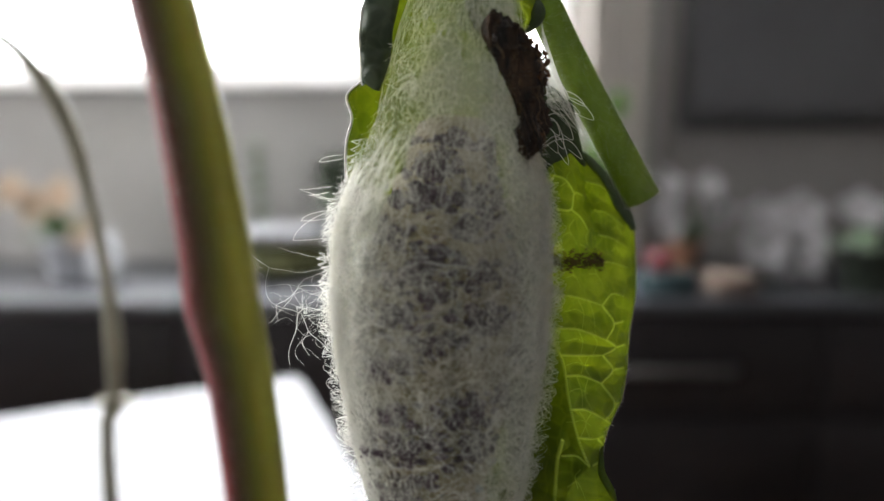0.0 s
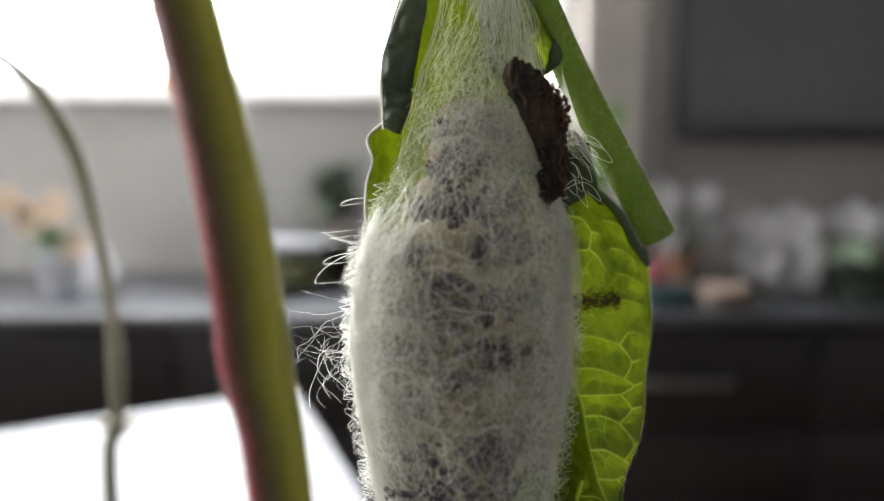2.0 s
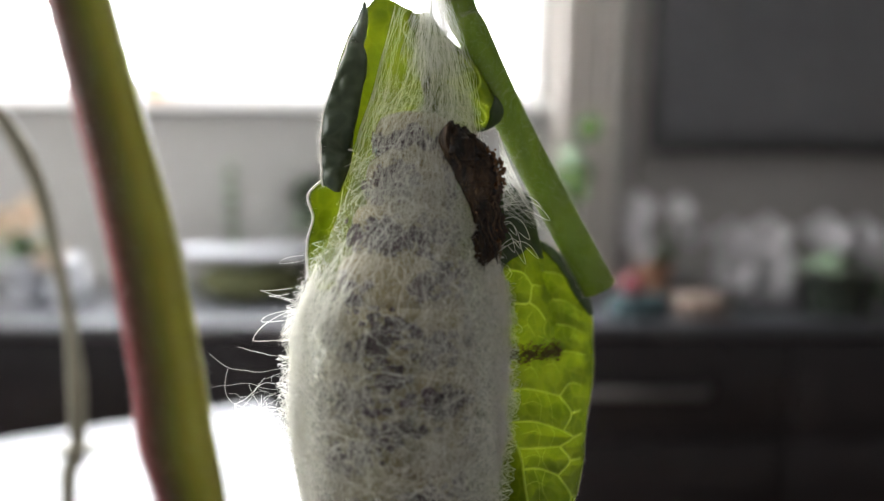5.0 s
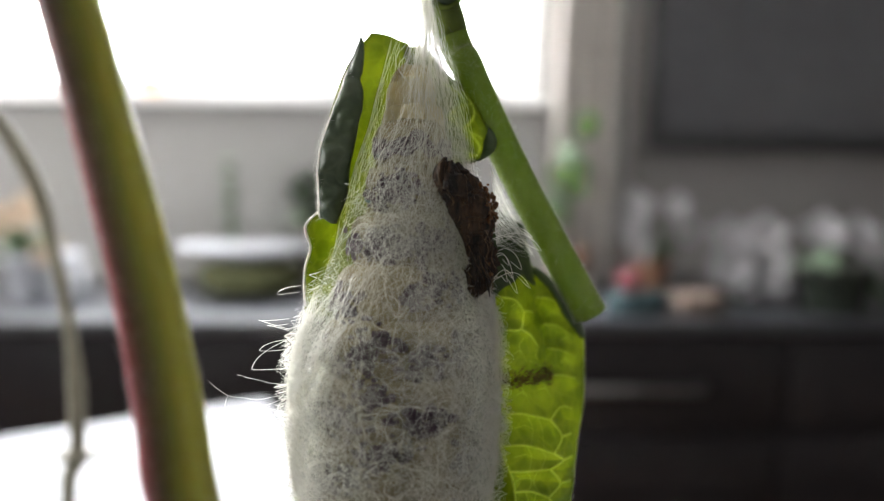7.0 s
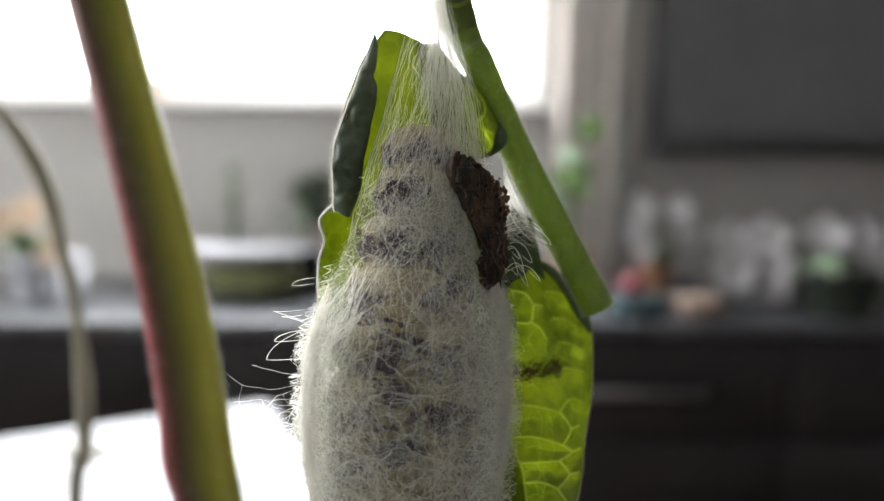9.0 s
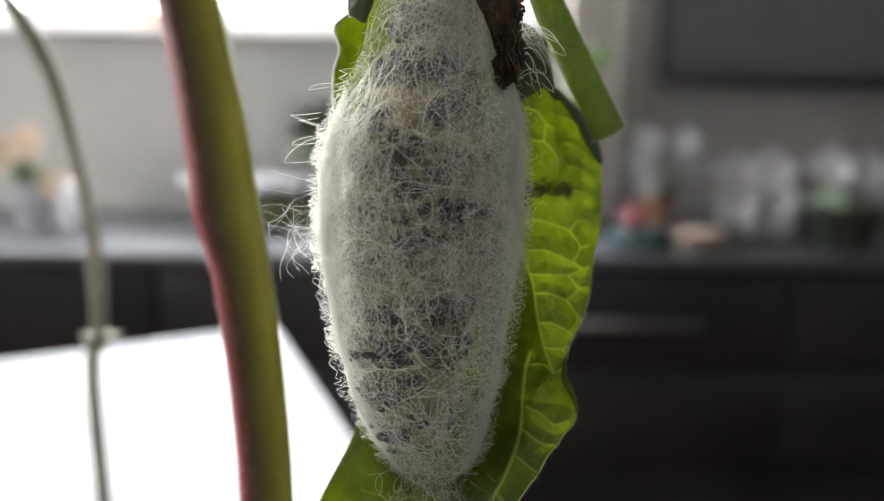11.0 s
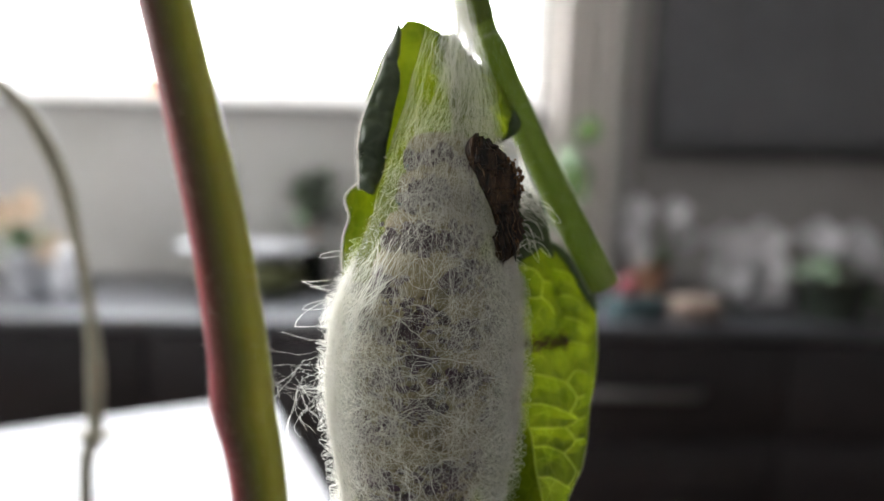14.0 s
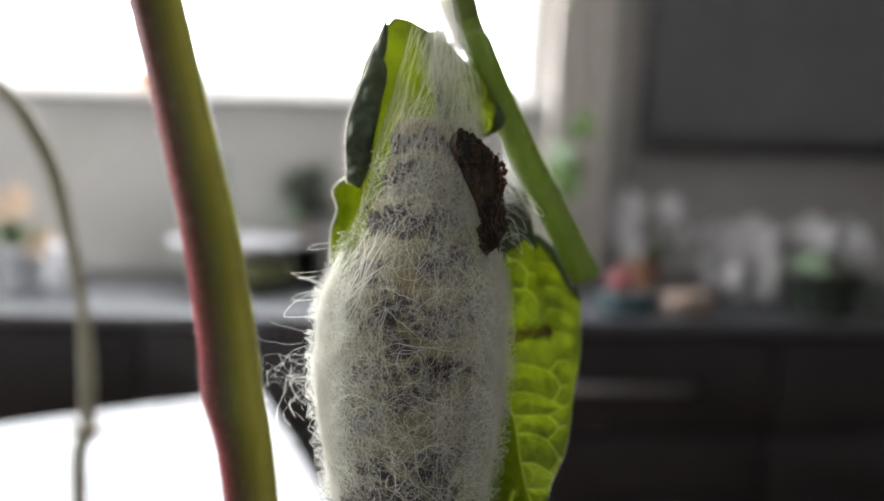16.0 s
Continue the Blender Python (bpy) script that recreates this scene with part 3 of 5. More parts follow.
def pot(parent, x, y, r, h, material):
    part("pot", lathe([(r * 0.72, TOP), (r * 0.74, TOP + 0.004), (r * 0.95, TOP + h * 0.85), (r, TOP + h * 0.86), (r, TOP + h), (r * 0.9, TOP + h), (r * 0.88, TOP + h * 0.9)], 28),
         material, parent, m=pose(x, y, 0))
    part("soil", lathe([(r * 0.86, TOP + h * 0.8), (r * 0.85, TOP + h * 0.92), (r * 0.3, TOP + h * 0.94)], 20), soil, parent, m=pose(x, y, 0))


def broad_leaves(parent, x, y, z, count, length, width, material, rng, rise=(20, 70)):
    for k in range(count):
        m = pose(x, y, z) @ pose(0, 0, 0, 0, 0, 360 * k / count + rng.uniform(-20, 20)) @ pose(0, 0, 0, rng.uniform(*rise), 0, 0)
        part("leaf", sheet(petal_grid(length * rng.uniform(0.8, 1.15), width, -0.35), 0.0012), material, parent, m=m)


def flowering_plant(label, x, y, r, h, pot_material, petal_material, heads, leaves, seed, pale=False):
    rng = random.Random(seed)
    p = empty("potted_plant", pose(0, 0, 0), label, "potted plant")
    pot(p, x, y, r, h, pot_material)
    z = TOP + h * 0.9
    broad_leaves(p, x, y, z, leaves, 0.10, 0.05, pale_leaf if pale else house_leaf, rng)
    for dx, dz, size in heads:
        part("stalk", tube([(x, y, z), (x + dx * 0.4, y - 0.01, z + dz * 0.6), (x + dx, y - 0.02, z + dz)], [0.003, 0.0025, 0.002], 8), house_leaf, p)
        flower(p, "petal", (x + dx, y - 0.02, z + dz), size, petal_material, (70 + rng.uniform(-20, 20), 0, rng.uniform(-25, 25)))
    return p


def clutter():
    flowering_plant("potted plant with large pale white blooms and dark leaves", 0.70, 1.95, 0.05, 0.10, clay, petal_white,
                    ((-0.065, 0.17, 0.05), (-0.075, 0.11, 0.05), (-0.05, 0.05, 0.045), (0.05, 0.17, 0.045), (0.075, 0.10, 0.05)), 9, 3)
    flowering_plant("potted plant with drooping whitish-violet flowers", 0.91, 1.82, 0.045, 0.08, pot_dark, petal_white,
                    ((-0.07, 0.10, 0.07), (0.03, 0.12, 0.07), (-0.05, 0.03, 0.065), (0.05, 0.05, 0.07), (-0.02, -0.02, 0.06), (0.06, -0.01, 0.06)), 6, 5)
    flowering_plant("potted plant with white blooms at the wall", 1.24, 1.94, 0.05, 0.09, clay, petal_white,
                    ((-0.06, 0.10, 0.07), (0.04, 0.10, 0.07), (0.09, 0.05, 0.06)), 7, 8)
    flowering_plant("potted plant with tan and white flowers by the window", -1.06, 1.88, 0.06, 0.12, plate_white, petal_tan,
                    ((0.02, 0.12, 0.06), (-0.05, 0.10, 0.055), (0.07, 0.02, 0.05), (-0.11, 0.14, 0.05)), 9, 11)
    rng = random.Random(4)
    p = empty("potted_plant", pose(0, 0, 0), "potted plant with pale green leaves in a black pot", "potted plant")
    pot(p, 1.11, 1.72, 0.095, 0.13, pot_dark)
    broad_leaves(p, 1.05, 1.70, TOP + 0.12, 6, 0.09, 0.06, pale_leaf, rng, (0, 40))
    broad_leaves(p, 1.14, 1.74, TOP + 0.10, 7, 0.12, 0.05, house_leaf, rng, (-10, 50))
    q = empty("climbing_plant", pose(0, 0, 0), "tall potted climbing plant with round light-green leaves at the window", "potted plant")
    pot(q, 0.46, 1.98, 0.06, 0.12, clay)
    for k, (dx, z) in enumerate(((-0.05, 0.20), (-0.055, 0.235), (0.0, 0.28), (-0.045, 0.31), (0.02, 0.33), (-0.005, 0.375), (0.03, 0.45))):
        m = pose(0.46 + dx, 1.95, TOP + z, 70 + 15 * math.sin(k * 2.3), 12 * math.sin(k), 30 * math.sin(k * 1.7))
        part("leaf", sheet(petal_grid(0.075, 0.07, -0.2), 0.001), pale_leaf if k in (1, 5) else leaf_lit, q, m=m)
    part("stalk", tube([(0.46, 1.98, TOP + 0.1), (0.45, 1.97, TOP + 0.3), (0.47, 1.97, TOP + 0.5), (0.475, 1.97, TOP + 0.52)], [0.004, 0.0035, 0.003, 0.002], 8), house_leaf, q)
    d = empty("bushy_plant", pose(0, 0, 0), "dark bushy potted plant on the sideboard under the window", "potted plant")
    pot(d, -0.31, 2.06, 0.05, 0.11, pot_dark)
    for k in range(90):
        a, b = rng.uniform(0, 360), rng.uniform(-20, 80)
        m = pose(-0.31, 2.06, TOP + 0.21) @ pose(0, 0, 0, 0, 0, a) @ pose(0, 0, 0, b, 0, 0) @ pose(0, rng.uniform(0.0, 0.115), 0)
        part("leaf", sheet(petal_grid(0.062, 0.036, -0.3, 5, 5), 0.001), house_leaf if k % 3 == 0 else pot_dark, d, m=m)
    part("trunk", tube([(-0.31, 2.06, TOP + 0.09), (-0.305, 2.06, TOP + 0.17), (-0.31, 2.06, TOP + 0.26)], [0.008, 0.007, 0.005], 10), clay, d)
    # slender plant with pale leaves behind the dish
    e = empty("potted_plant", pose(0, 0, 0), "slender potted plant with pale green leaves behind the dish", "potted plant")
    pot(e, -0.56, 2.08, 0.045, 0.10, clay)
    for k in range(16):
        z = TOP + 0.12 + 0.016 * k
        m = pose(-0.56 + 0.02 * math.sin(k * 2.4), 2.08, z) @ pose(0, 0, 0, 0, 0, 137.5 * k) @ pose(0, 0, 0, 35 + 10 * math.sin(k), 0, 0)
        part("leaf", sheet(petal_grid(0.075 - 0.002 * k, 0.035, -0.3, 6, 5), 0.001), pale_leaf if k % 3 == 0 else house_leaf, e, m=m)
    part("stalk", tube([(-0.56, 2.08, TOP + 0.09), (-0.555, 2.08, TOP + 0.22), (-0.565, 2.08, TOP + 0.37)], [0.004, 0.003, 0.002], 8), house_leaf, e)
    # small vase with a stick in it on the window sill
    w = empty("vase", pose(-0.82, WALL_Y + 0.0, 1.323), "small orange glazed vase holding a grey stick on the window sill", "vase")
    part("body", lathe([(0.014, 0.0), (0.02, 0.003), (0.026, 0.025), (0.024, 0.045), (0.014, 0.062), (0.015, 0.07), (0.012, 0.07), (0.011, 0.06)], 24), orange_glaze, w)
    part("stick", tube([(0.0, 0, 0.03), (0.003, 0, 0.09), (0.006, 0, 0.155)], [0.004, 0.004, 0.003], 8), dry_stalk, w)
    ball = part("red_ball", lathe([(0.002, 0.0), (0.018, 0.003), (0.03, 0.014), (0.034, 0.03), (0.03, 0.046), (0.018, 0.057), (0.004, 0.06)], 28), red_glaze, m=pose(0.56, 1.725, TOP + 0.047))
    tagged(ball, "small glossy red ball lying on a folded teal cloth", "ball")
    rows = []
    for z, s in ((0, 1.0), (0.006, 1.02), (0.014, 0.99), (0.02, 1.01), (0.028, 0.98), (0.036, 1.0), (0.044, 0.96), (0.048, 0.9)):
        rows.append((s, z))
    cloth = part("folded_cloth", lathe([(0.085 * s, z) for s, z in rows], 40, squash=0.7), teal_cloth, m=pose(0.58, 1.72, TOP, 0, 0, 20))
    tagged(cloth, "folded dark teal cloth on the black sideboard", "cloth")
    card = empty("cardboard_box", pose(0.735, 1.71, TOP, 0, 0, 8), "small open beige cardboard box on the sideboard", "box")
    part("body", box(-0.055, -0.04, 0, 0.055, 0.04, 0.05, bevel=0.002), card_beige, card)
    part("flap", box(-0.055, -0.07, 0.048, 0.055, -0.041, 0.051), card_beige, card)
    plate = part("serving_dish", lathe([(0.06, 0.0), (0.066, 0.004), (0.12, 0.014), (0.19, 0.038), (0.197, 0.044), (0.19, 0.043), (0.12, 0.021), (0.02, 0.014)], 48, squash=0.6),
                 plate_white, m=pose(-0.475, 1.92, TOP + 0.096))
    tagged(plate, "shallow white oval dish lying on an olive cushion", "dish")
    cus = part("cushion", lathe([(0.05, 0.0), (0.11, 0.006), (0.145, 0.03), (0.15, 0.05), (0.142, 0.072), (0.11, 0.09), (0.04, 0.096)], 40, squash=0.6), olive_cloth, m=pose(-0.465, 1.92, TOP))
    tagged(cus, "flat olive-green cushion on the black sideboard", "cushion")
    jar = empty("glass_jar", pose(-0.92, 1.82, TOP), "clear glass jar with a white lid by the window", "jar")
    part("jar", lathe([(0.035, 0.0), (0.04, 0.004), (0.042, 0.08), (0.03, 0.1), (0.03, 0.11)], 26), plate_white, jar)
    part("lid", lathe([(0.033, 0.109), (0.034, 0.112), (0.034, 0.13), (0.03, 0.132)], 26), plate_white, jar)


room()
television()
sideboard()
white_table()
clutter()


# ---- the plant, in its own space: x right, y away from the camera, z up, metres ----
def fuzz(name, path, radii, count, length, parent, seed, material=None):
    """Short fine hairs standing off a stem."""
    rng = np.random.default_rng(seed)
    path, radii = np.asarray(path, float), np.asarray(radii, float)
    s = rng.uniform(0, len(path) - 1.001, count)
    i = s.astype(int)
    w = (s - i)[:, None]
    centre = path[i] * (1 - w) + path[i + 1] * w
    way = path[i + 1] - path[i]
    way /= np.linalg.norm(way, axis=1, keepdims=True)
    r = radii[i] * (1 - w[:, 0]) + radii[i + 1] * w[:, 0]
    a = np.cross(way, [0, 1.0, 0])
    a /= np.linalg.norm(a, axis=1, keepdims=True)
    b = np.cross(way, a)
    ang = rng.uniform(0, 2 * math.pi, count)
    out = np.cos(ang)[:, None] * a + np.sin(ang)[:, None] * b
    lean = out + 0.5 * way * rng.normal(0, 0.6, (count, 1)) + 0.3 * rng.normal(0, 1, (count, 3))
    ln = length * rng.uniform(0.4, 1.2, (count, 1))
    start = centre + out * (r * 0.98)[:, None]
    lines = np.stack([start, start + lean * ln * 0.5, start + lean * ln + 0.15 * ln * way], 1)
    return strands(name, lines, rng.uniform(0.000005, 0.00001, count), material or hair_rim_white, parent)


def main_stem():
    st = empty("plant_stem", PLANT, "thick plant stem, red-flushed on one side and green on the other", "stem")
    z = np.concatenate([np.linspace(-0.372, -0.08, 30, endpoint=False), np.linspace(-0.08, 0.08, 170), np.linspace(0.083, 0.15, 14)])
    # height, middle, radius; a swollen node sits a little above the kink
    keys = [(-0.372, -0.0300, 0.0033), (-0.20, -0.0212, 0.0031), (-0.08, -0.0168, 0.0029), (-0.05, -0.0166, 0.00285), (-0.03, -0.0165, 0.00275), (-0.012, -0.0178, 0.00285),
            (0.0, -0.0195, 0.00305), (0.012, -0.0212, 0.00288), (0.03, -0.0250, 0.00268), (0.055, -0.0309, 0.0025), (0.09, -0.0389, 0.0024), (0.15, -0.0520, 0.0022)]
    x, r = spline(keys, z).T
    knot = np.exp(-((z + 0.004) / 0.0032) ** 2)
    x = x - 0.00035 * knot
    r = r + 0.00018 * knot
    y = 0.0599 - 0.150 * z
    path = np.stack([x, y, z], 1)
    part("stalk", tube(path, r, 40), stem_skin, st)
    near = abs(z) < 0.08
    fuzz("fine_hairs", path[near], r[near], 14000, 0.00045, st, 21)


def dry_stem():
    ds = empty("dry_stalk", PLANT, "thin withered grey-brown stalk bending over at its top", "stalk")
    keys = [(0, -0.190, 0.232, 0.091), (0.12, -0.1525, 0.234, 0.0755), (0.25, -0.1325, 0.236, 0.051), (0.4, -0.1235, 0.24, 0.017), (0.55, -0.1192, 0.243, -0.012),
            (0.75, -0.1178, 0.246, -0.052), (0.9, -0.1198, 0.25, -0.11), (1.0, -0.122, 0.30, -0.352)]
    s = np.concatenate([np.linspace(0, 0.9, 110), np.linspace(0.905, 1.0, 12)])
    path = spline(keys, s)
    r = 0.0017 + 0.0012 * np.exp(-((s - 0.25) / 0.1) ** 2) + 0.0011 * np.exp(-((s - 0.66) / 0.09) ** 2)
    r = np.where(s > 0.76, 0.0021, r) + 0.0003 + 0.00025 * np.array([noise.noise(Vector((0.5, 0, k * 40))) for k in s])
    part("stalk", tube(path, r, 16), dry_stalk, ds)
    k = int(np.argmin(abs(path[:, 2] + 0.0515)))
    part("node", lathe([(0.0022, -0.0024), (0.0052, -0.0012), (0.0060, 0.0004), (0.0048, 0.0012), (0.0026, 0.0026)], 20), dry_stalk, ds, m=Matrix.Translation(path[k]))
    for turn in (10, 170, 262):
        part("leaf_scar", lathe([(0.0008, 0), (0.0011, 0.0012), (0.0007, 0.0026), (0.0002, 0.003)], 10), dry_stalk, ds,
             m=Matrix.Translation(path[k]) @ pose(0, 0, 0, 0, 0, turn) @ pose(0.0052, 0, 0, 0, 62, 0))


PET = [(0.0, 0.0295, 0.0988, 0.0084), (0.2, 0.0225, 0.0972, 0.0205), (0.45, 0.0149, 0.0952, 0.0345), (0.62, 0.0102, 0.0939, 0.0445), (0.78, 0.0052, 0.0923, 0.0560),
       (0.86, -0.006, 0.085, 0.085), (0.93, -0.022, 0.064, 0.115), (1.0, -0.0499, 0.0388, 0.1405)]


def petiole():
    pt = empty("leaf_petiole", PLANT, "bright green leaf petiole cut off at its lower end", "petiole")
    s = np.concatenate([[0.0, 0.0015], np.linspace(0.004, 1, 110)])
    path = spline(PET, s)
    r = 0.00250 - 0.0002 * s + 0.0002 * np.exp(-((s - 0.78) / 0.03) ** 2)
    r[0] -= 0.00012
    part("stalk", tube(path, r, 30), petiole_green, pt)
    fuzz("fine_hairs", path[:86], r[:86], 9000, 0.0005, pt, 5)
    way = Vector(path[0] - path[3]).normalized()
    part("cut_end", lathe([(0.0022, -0.0002), (0.0021, 0.00005), (0.0012, 0.0001)], 24), petiole_green, pt,
         m=Matrix.Translation(path[0]) @ way.to_track_quat("Z", "Y").to_matrix().to_4x4())
    # a round bud in the crook of the joint, ringed by a collar
    k = int(np.argmin(abs(s - 0.772)))
    bud = lathe([(0.0004, -0.0016), (0.0013, -0.0012), (0.0018, -0.0003), (0.0018, 0.0005), (0.0013, 0.0013), (0.0004, 0.0016)], 24)
    for v in bud.verts:
        v.co *= 1 + 0.10 * noise.noise(v.co * 900)
    part("bud", bud, leaf_back, pt, "small round green bud", m=Matrix.Translation(path[k] + np.array([0.0009, -0.0028, 0.0])) @ pose(0, 0, 0, 40, 0, 20))
    part("bud_scale", tube([Vector(path[k]) + Vector((0.0009 + 0.0021 * math.cos(a), -0.0026 + 0.0004 * math.sin(2 * a), 0.0021 * math.sin(a))) for a in np.linspace(-3.3, -0.1, 20)],
                           [0.0001] + [0.00036] * 18 + [0.0001], 10), petiole_green, pt)
    part("collar", tube(path[k - 3:k + 4], [0.0024, 0.00262, 0.00268, 0.0027, 0.00268, 0.00262, 0.0024], 24), petiole_green, pt)


# leaf: height, left edge, right edge
EDGES = [(-0.075, -0.004, 0.000), (-0.060, -0.0115, 0.0020), (-0.0500, -0.0140, 0.0050), (-0.0447, -0.0134, 0.0093), (-0.0415, -0.0126, 0.0130), (-0.0360, -0.0094, 0.0186),
         (-0.0325, -0.0082, 0.0217), (-0.0295, -0.0085, 0.0216), (-0.0272, -0.0090, 0.0206), (-0.0240, -0.0097, 0.0214), (-0.0164, -0.0110, 0.0254), (-0.0060, -0.0118, 0.0283), (0.0040, -0.0115, 0.0302),
         (0.0085, -0.0124, 0.0288), (0.0130, -0.0126, 0.0256), (0.0152, -0.0123, 0.0218), (0.0180, -0.0114, 0.0160), (0.0209, -0.0120, 0.0145), (0.0240, -0.0096, 0.0125), (0.0300, -0.0093, 0.0068),
         (0.0358, -0.0090, 0.0048), (0.0425, -0.0064, 0.0042), (0.0473, -0.0036, 0.0016)]
# veins of the leaf's free wing, as lines of (x, z)
LONG_VEIN = np.array([(0.0142, -0.0065), (0.0152, -0.0110), (0.0165, -0.0143), (0.0170, -0.0186), (0.0179, -0.0233), (0.0191, -0.0267), (0.0165, -0.0300), (0.0150, -0.0346), (0.0110, -0.0400), (0.0050, -0.0500), (0.0, -0.0760)])
LOW_VEIN = [(0.0162, -0.0243), (0.0152, -0.0291), (0.0142, -0.0346), (0.0119, -0.0389), (0.0085, -0.0440), (0.0050, -0.0520), (0.0015, -0.0640)]
# side veins leave the long vein, rise to a knot and join the next one in loops along the margin
KNOTS = [(-0.0052, 0.0225, -0.0067), (-0.0096, 0.0229, -0.0114), (-0.0131, 0.0222, -0.0134), (-0.0158, 0.0217, -0.0170), (-0.0200, 0.0217, -0.0213), (-0.0234, 0.0205, -0.0236)]
SIDE_VEINS = [[(0.0158, 0.0065), (0.0180, 0.0066), (0.0187, 0.0089), (0.0202, 0.0088)], [(0.0180, 0.0066), (0.0195, 0.0056), (0.0207, 0.0040)], [(0.0150, 0.0112), (0.0172, 0.0107), (0.0187, 0.0089)],
              [(0.0162, -0.0262), (0.0178, -0.0258), (0.0191, -0.0267)], [(0.0154, -0.0316), (0.0172, -0.0322), (0.0187, -0.0332), (0.0206, -0.0326)],
              [(0.0085, -0.0440), (0.0, -0.0428), (-0.0075, -0.0408)],
              [(0.0145, -0.0342), (0.0169, -0.0355), (0.0195, -0.0357)], [(0.0135, -0.0372), (0.0157, -0.0385), (0.0178, -0.0386)], [(0.0105, -0.0412), (0.0125, -0.0425), (0.0140, -0.0424)]]
for (a, xa, za), (b, xb, zb) in zip(KNOTS, KNOTS[1:] + [(-0.0262, 0.0196, -0.0266)]):
    x0 = float(np.interp(-a, -LONG_VEIN[:6, 1], LONG_VEIN[:6, 0]))
    SIDE_VEINS.append([(x0, a), (0.55 * x0 + 0.45 * xa, a - 0.0001), (xa, za)])
    out = (max(xa, xb) + 0.0014, 0.45 * za + 0.55 * zb)
    SIDE_VEINS.append([(xa, za), out, (xb, zb)])
    SIDE_VEINS.append([out, (out[0] + 0.0016, out[1] + 0.0002)])
FOLD_VEINS = [[(0.0212, 0.0109), (0.0235, 0.0106), (0.0258, 0.0096)], [(0.0224, 0.0068), (0.0248, 0.0064), (0.0275, 0.0047)], [(0.0229, 0.0032), (0.0252, 0.0027), (0.0280, 0.0014)],
              [(0.0225, -0.0006), (0.0250, -0.0009), (0.0276, -0.0016)], [(0.0225, -0.0067), (0.0243, -0.0052), (0.0262, -0.0056)]]
FINE_VEINS = []
for (a, xa, za), (b, xb, zb) in zip(KNOTS, KNOTS[1:]):
    for share in (0.3, 0.62):
        top, low = (0.0168 + (xa - 0.0168) * share, a + (za - a) * share**2), (0.0165 + (xb - 0.0165) * (share + 0.12), b + (zb - b) * (share + 0.12) ** 2)
        bend = random.choice((-1, 1)) * random.uniform(0.0004, 0.0009)
        FINE_VEINS.append([top, ((top[0] + low[0]) / 2 + bend, (top[1] + low[1]) / 2), low])
    FINE_VEINS.append([(0.0168, (a + b) / 2), (0.0185, (a + b) / 2 + 0.0003), (0.0198, (a + b) / 2 - 0.0004)])
for x, z in ((0.0168, 0.0030), (0.0165, 0.0098), (0.0172, -0.0028), (0.0208, -0.0024), (0.0195, 0.0018), (0.0240, 0.0085), (0.0255, 0.0042), (0.0250, 0.0008), (0.0165, -0.0296), (0.0175, -0.0342), (0.0158, -0.0368)):
    FINE_VEINS.append([(x, z), (x + 0.0012, z + random.uniform(-0.0007, 0.0007)), (x + 0.0021, z - 0.0013)])
    FINE_VEINS.append([(x + 0.0012, z), (x + 0.0010, z + 0.0012), (x + 0.0017, z + 0.0022)])
LOBE_VEINS = [[(0.0044, 0.0378), (0.0072, 0.0366), (0.0094, 0.0352), (0.0120, 0.0338)], [(0.0094, 0.0352), (0.0108, 0.0365), (0.0106, 0.0385), (0.0092, 0.0402)], [(0.0072, 0.0366), (0.0085, 0.0380), (0.0106, 0.0385)],
              [(0.0066, 0.0412), (0.0084, 0.0402), (0.0094, 0.0390)], [(0.0105, 0.0346), (0.0118, 0.0325), (0.0113, 0.0312)], [(0.0055, 0.0335), (0.0085, 0.0322), (0.0113, 0.0312)]]


def drawn(lines, width):
    """Points along lines of (x, z), each with the half width of its vein."""
    found = [spline([(k, x, z) for k, (x, z) in enumerate(line)], np.linspace(0, len(line) - 1, 16 * len(line))) for line in lines]
    return np.concatenate([np.column_stack([p, np.linspace(width, width * 0.7, len(p))]) for p in found])


NET = np.concatenate([drawn([LONG_VEIN[:6].tolist()], 0.00014), drawn([LOW_VEIN], 0.00019), drawn(SIDE_VEINS, 0.00011), drawn(FOLD_VEINS, 0.00007)])
FINE_NET = drawn(FINE_VEINS, 0.00006)
LOBE_NET = drawn(LOBE_VEINS, 0.00012)


def vein_distance(x, z, net=None):
    """How far a place of the blade lies from the nearest vein, and how much it lies on one."""
    net = NET if net is None else net
    d2 = (x[:, None] - net[:, 0]) ** 2 + (z[:, None] - net[:, 1]) ** 2
    k = d2.argmin(axis=1)
    d = np.sqrt(d2[np.arange(len(k)), k])
    return d, np.clip(1.5 - d / net[k, 2], 0, 1)


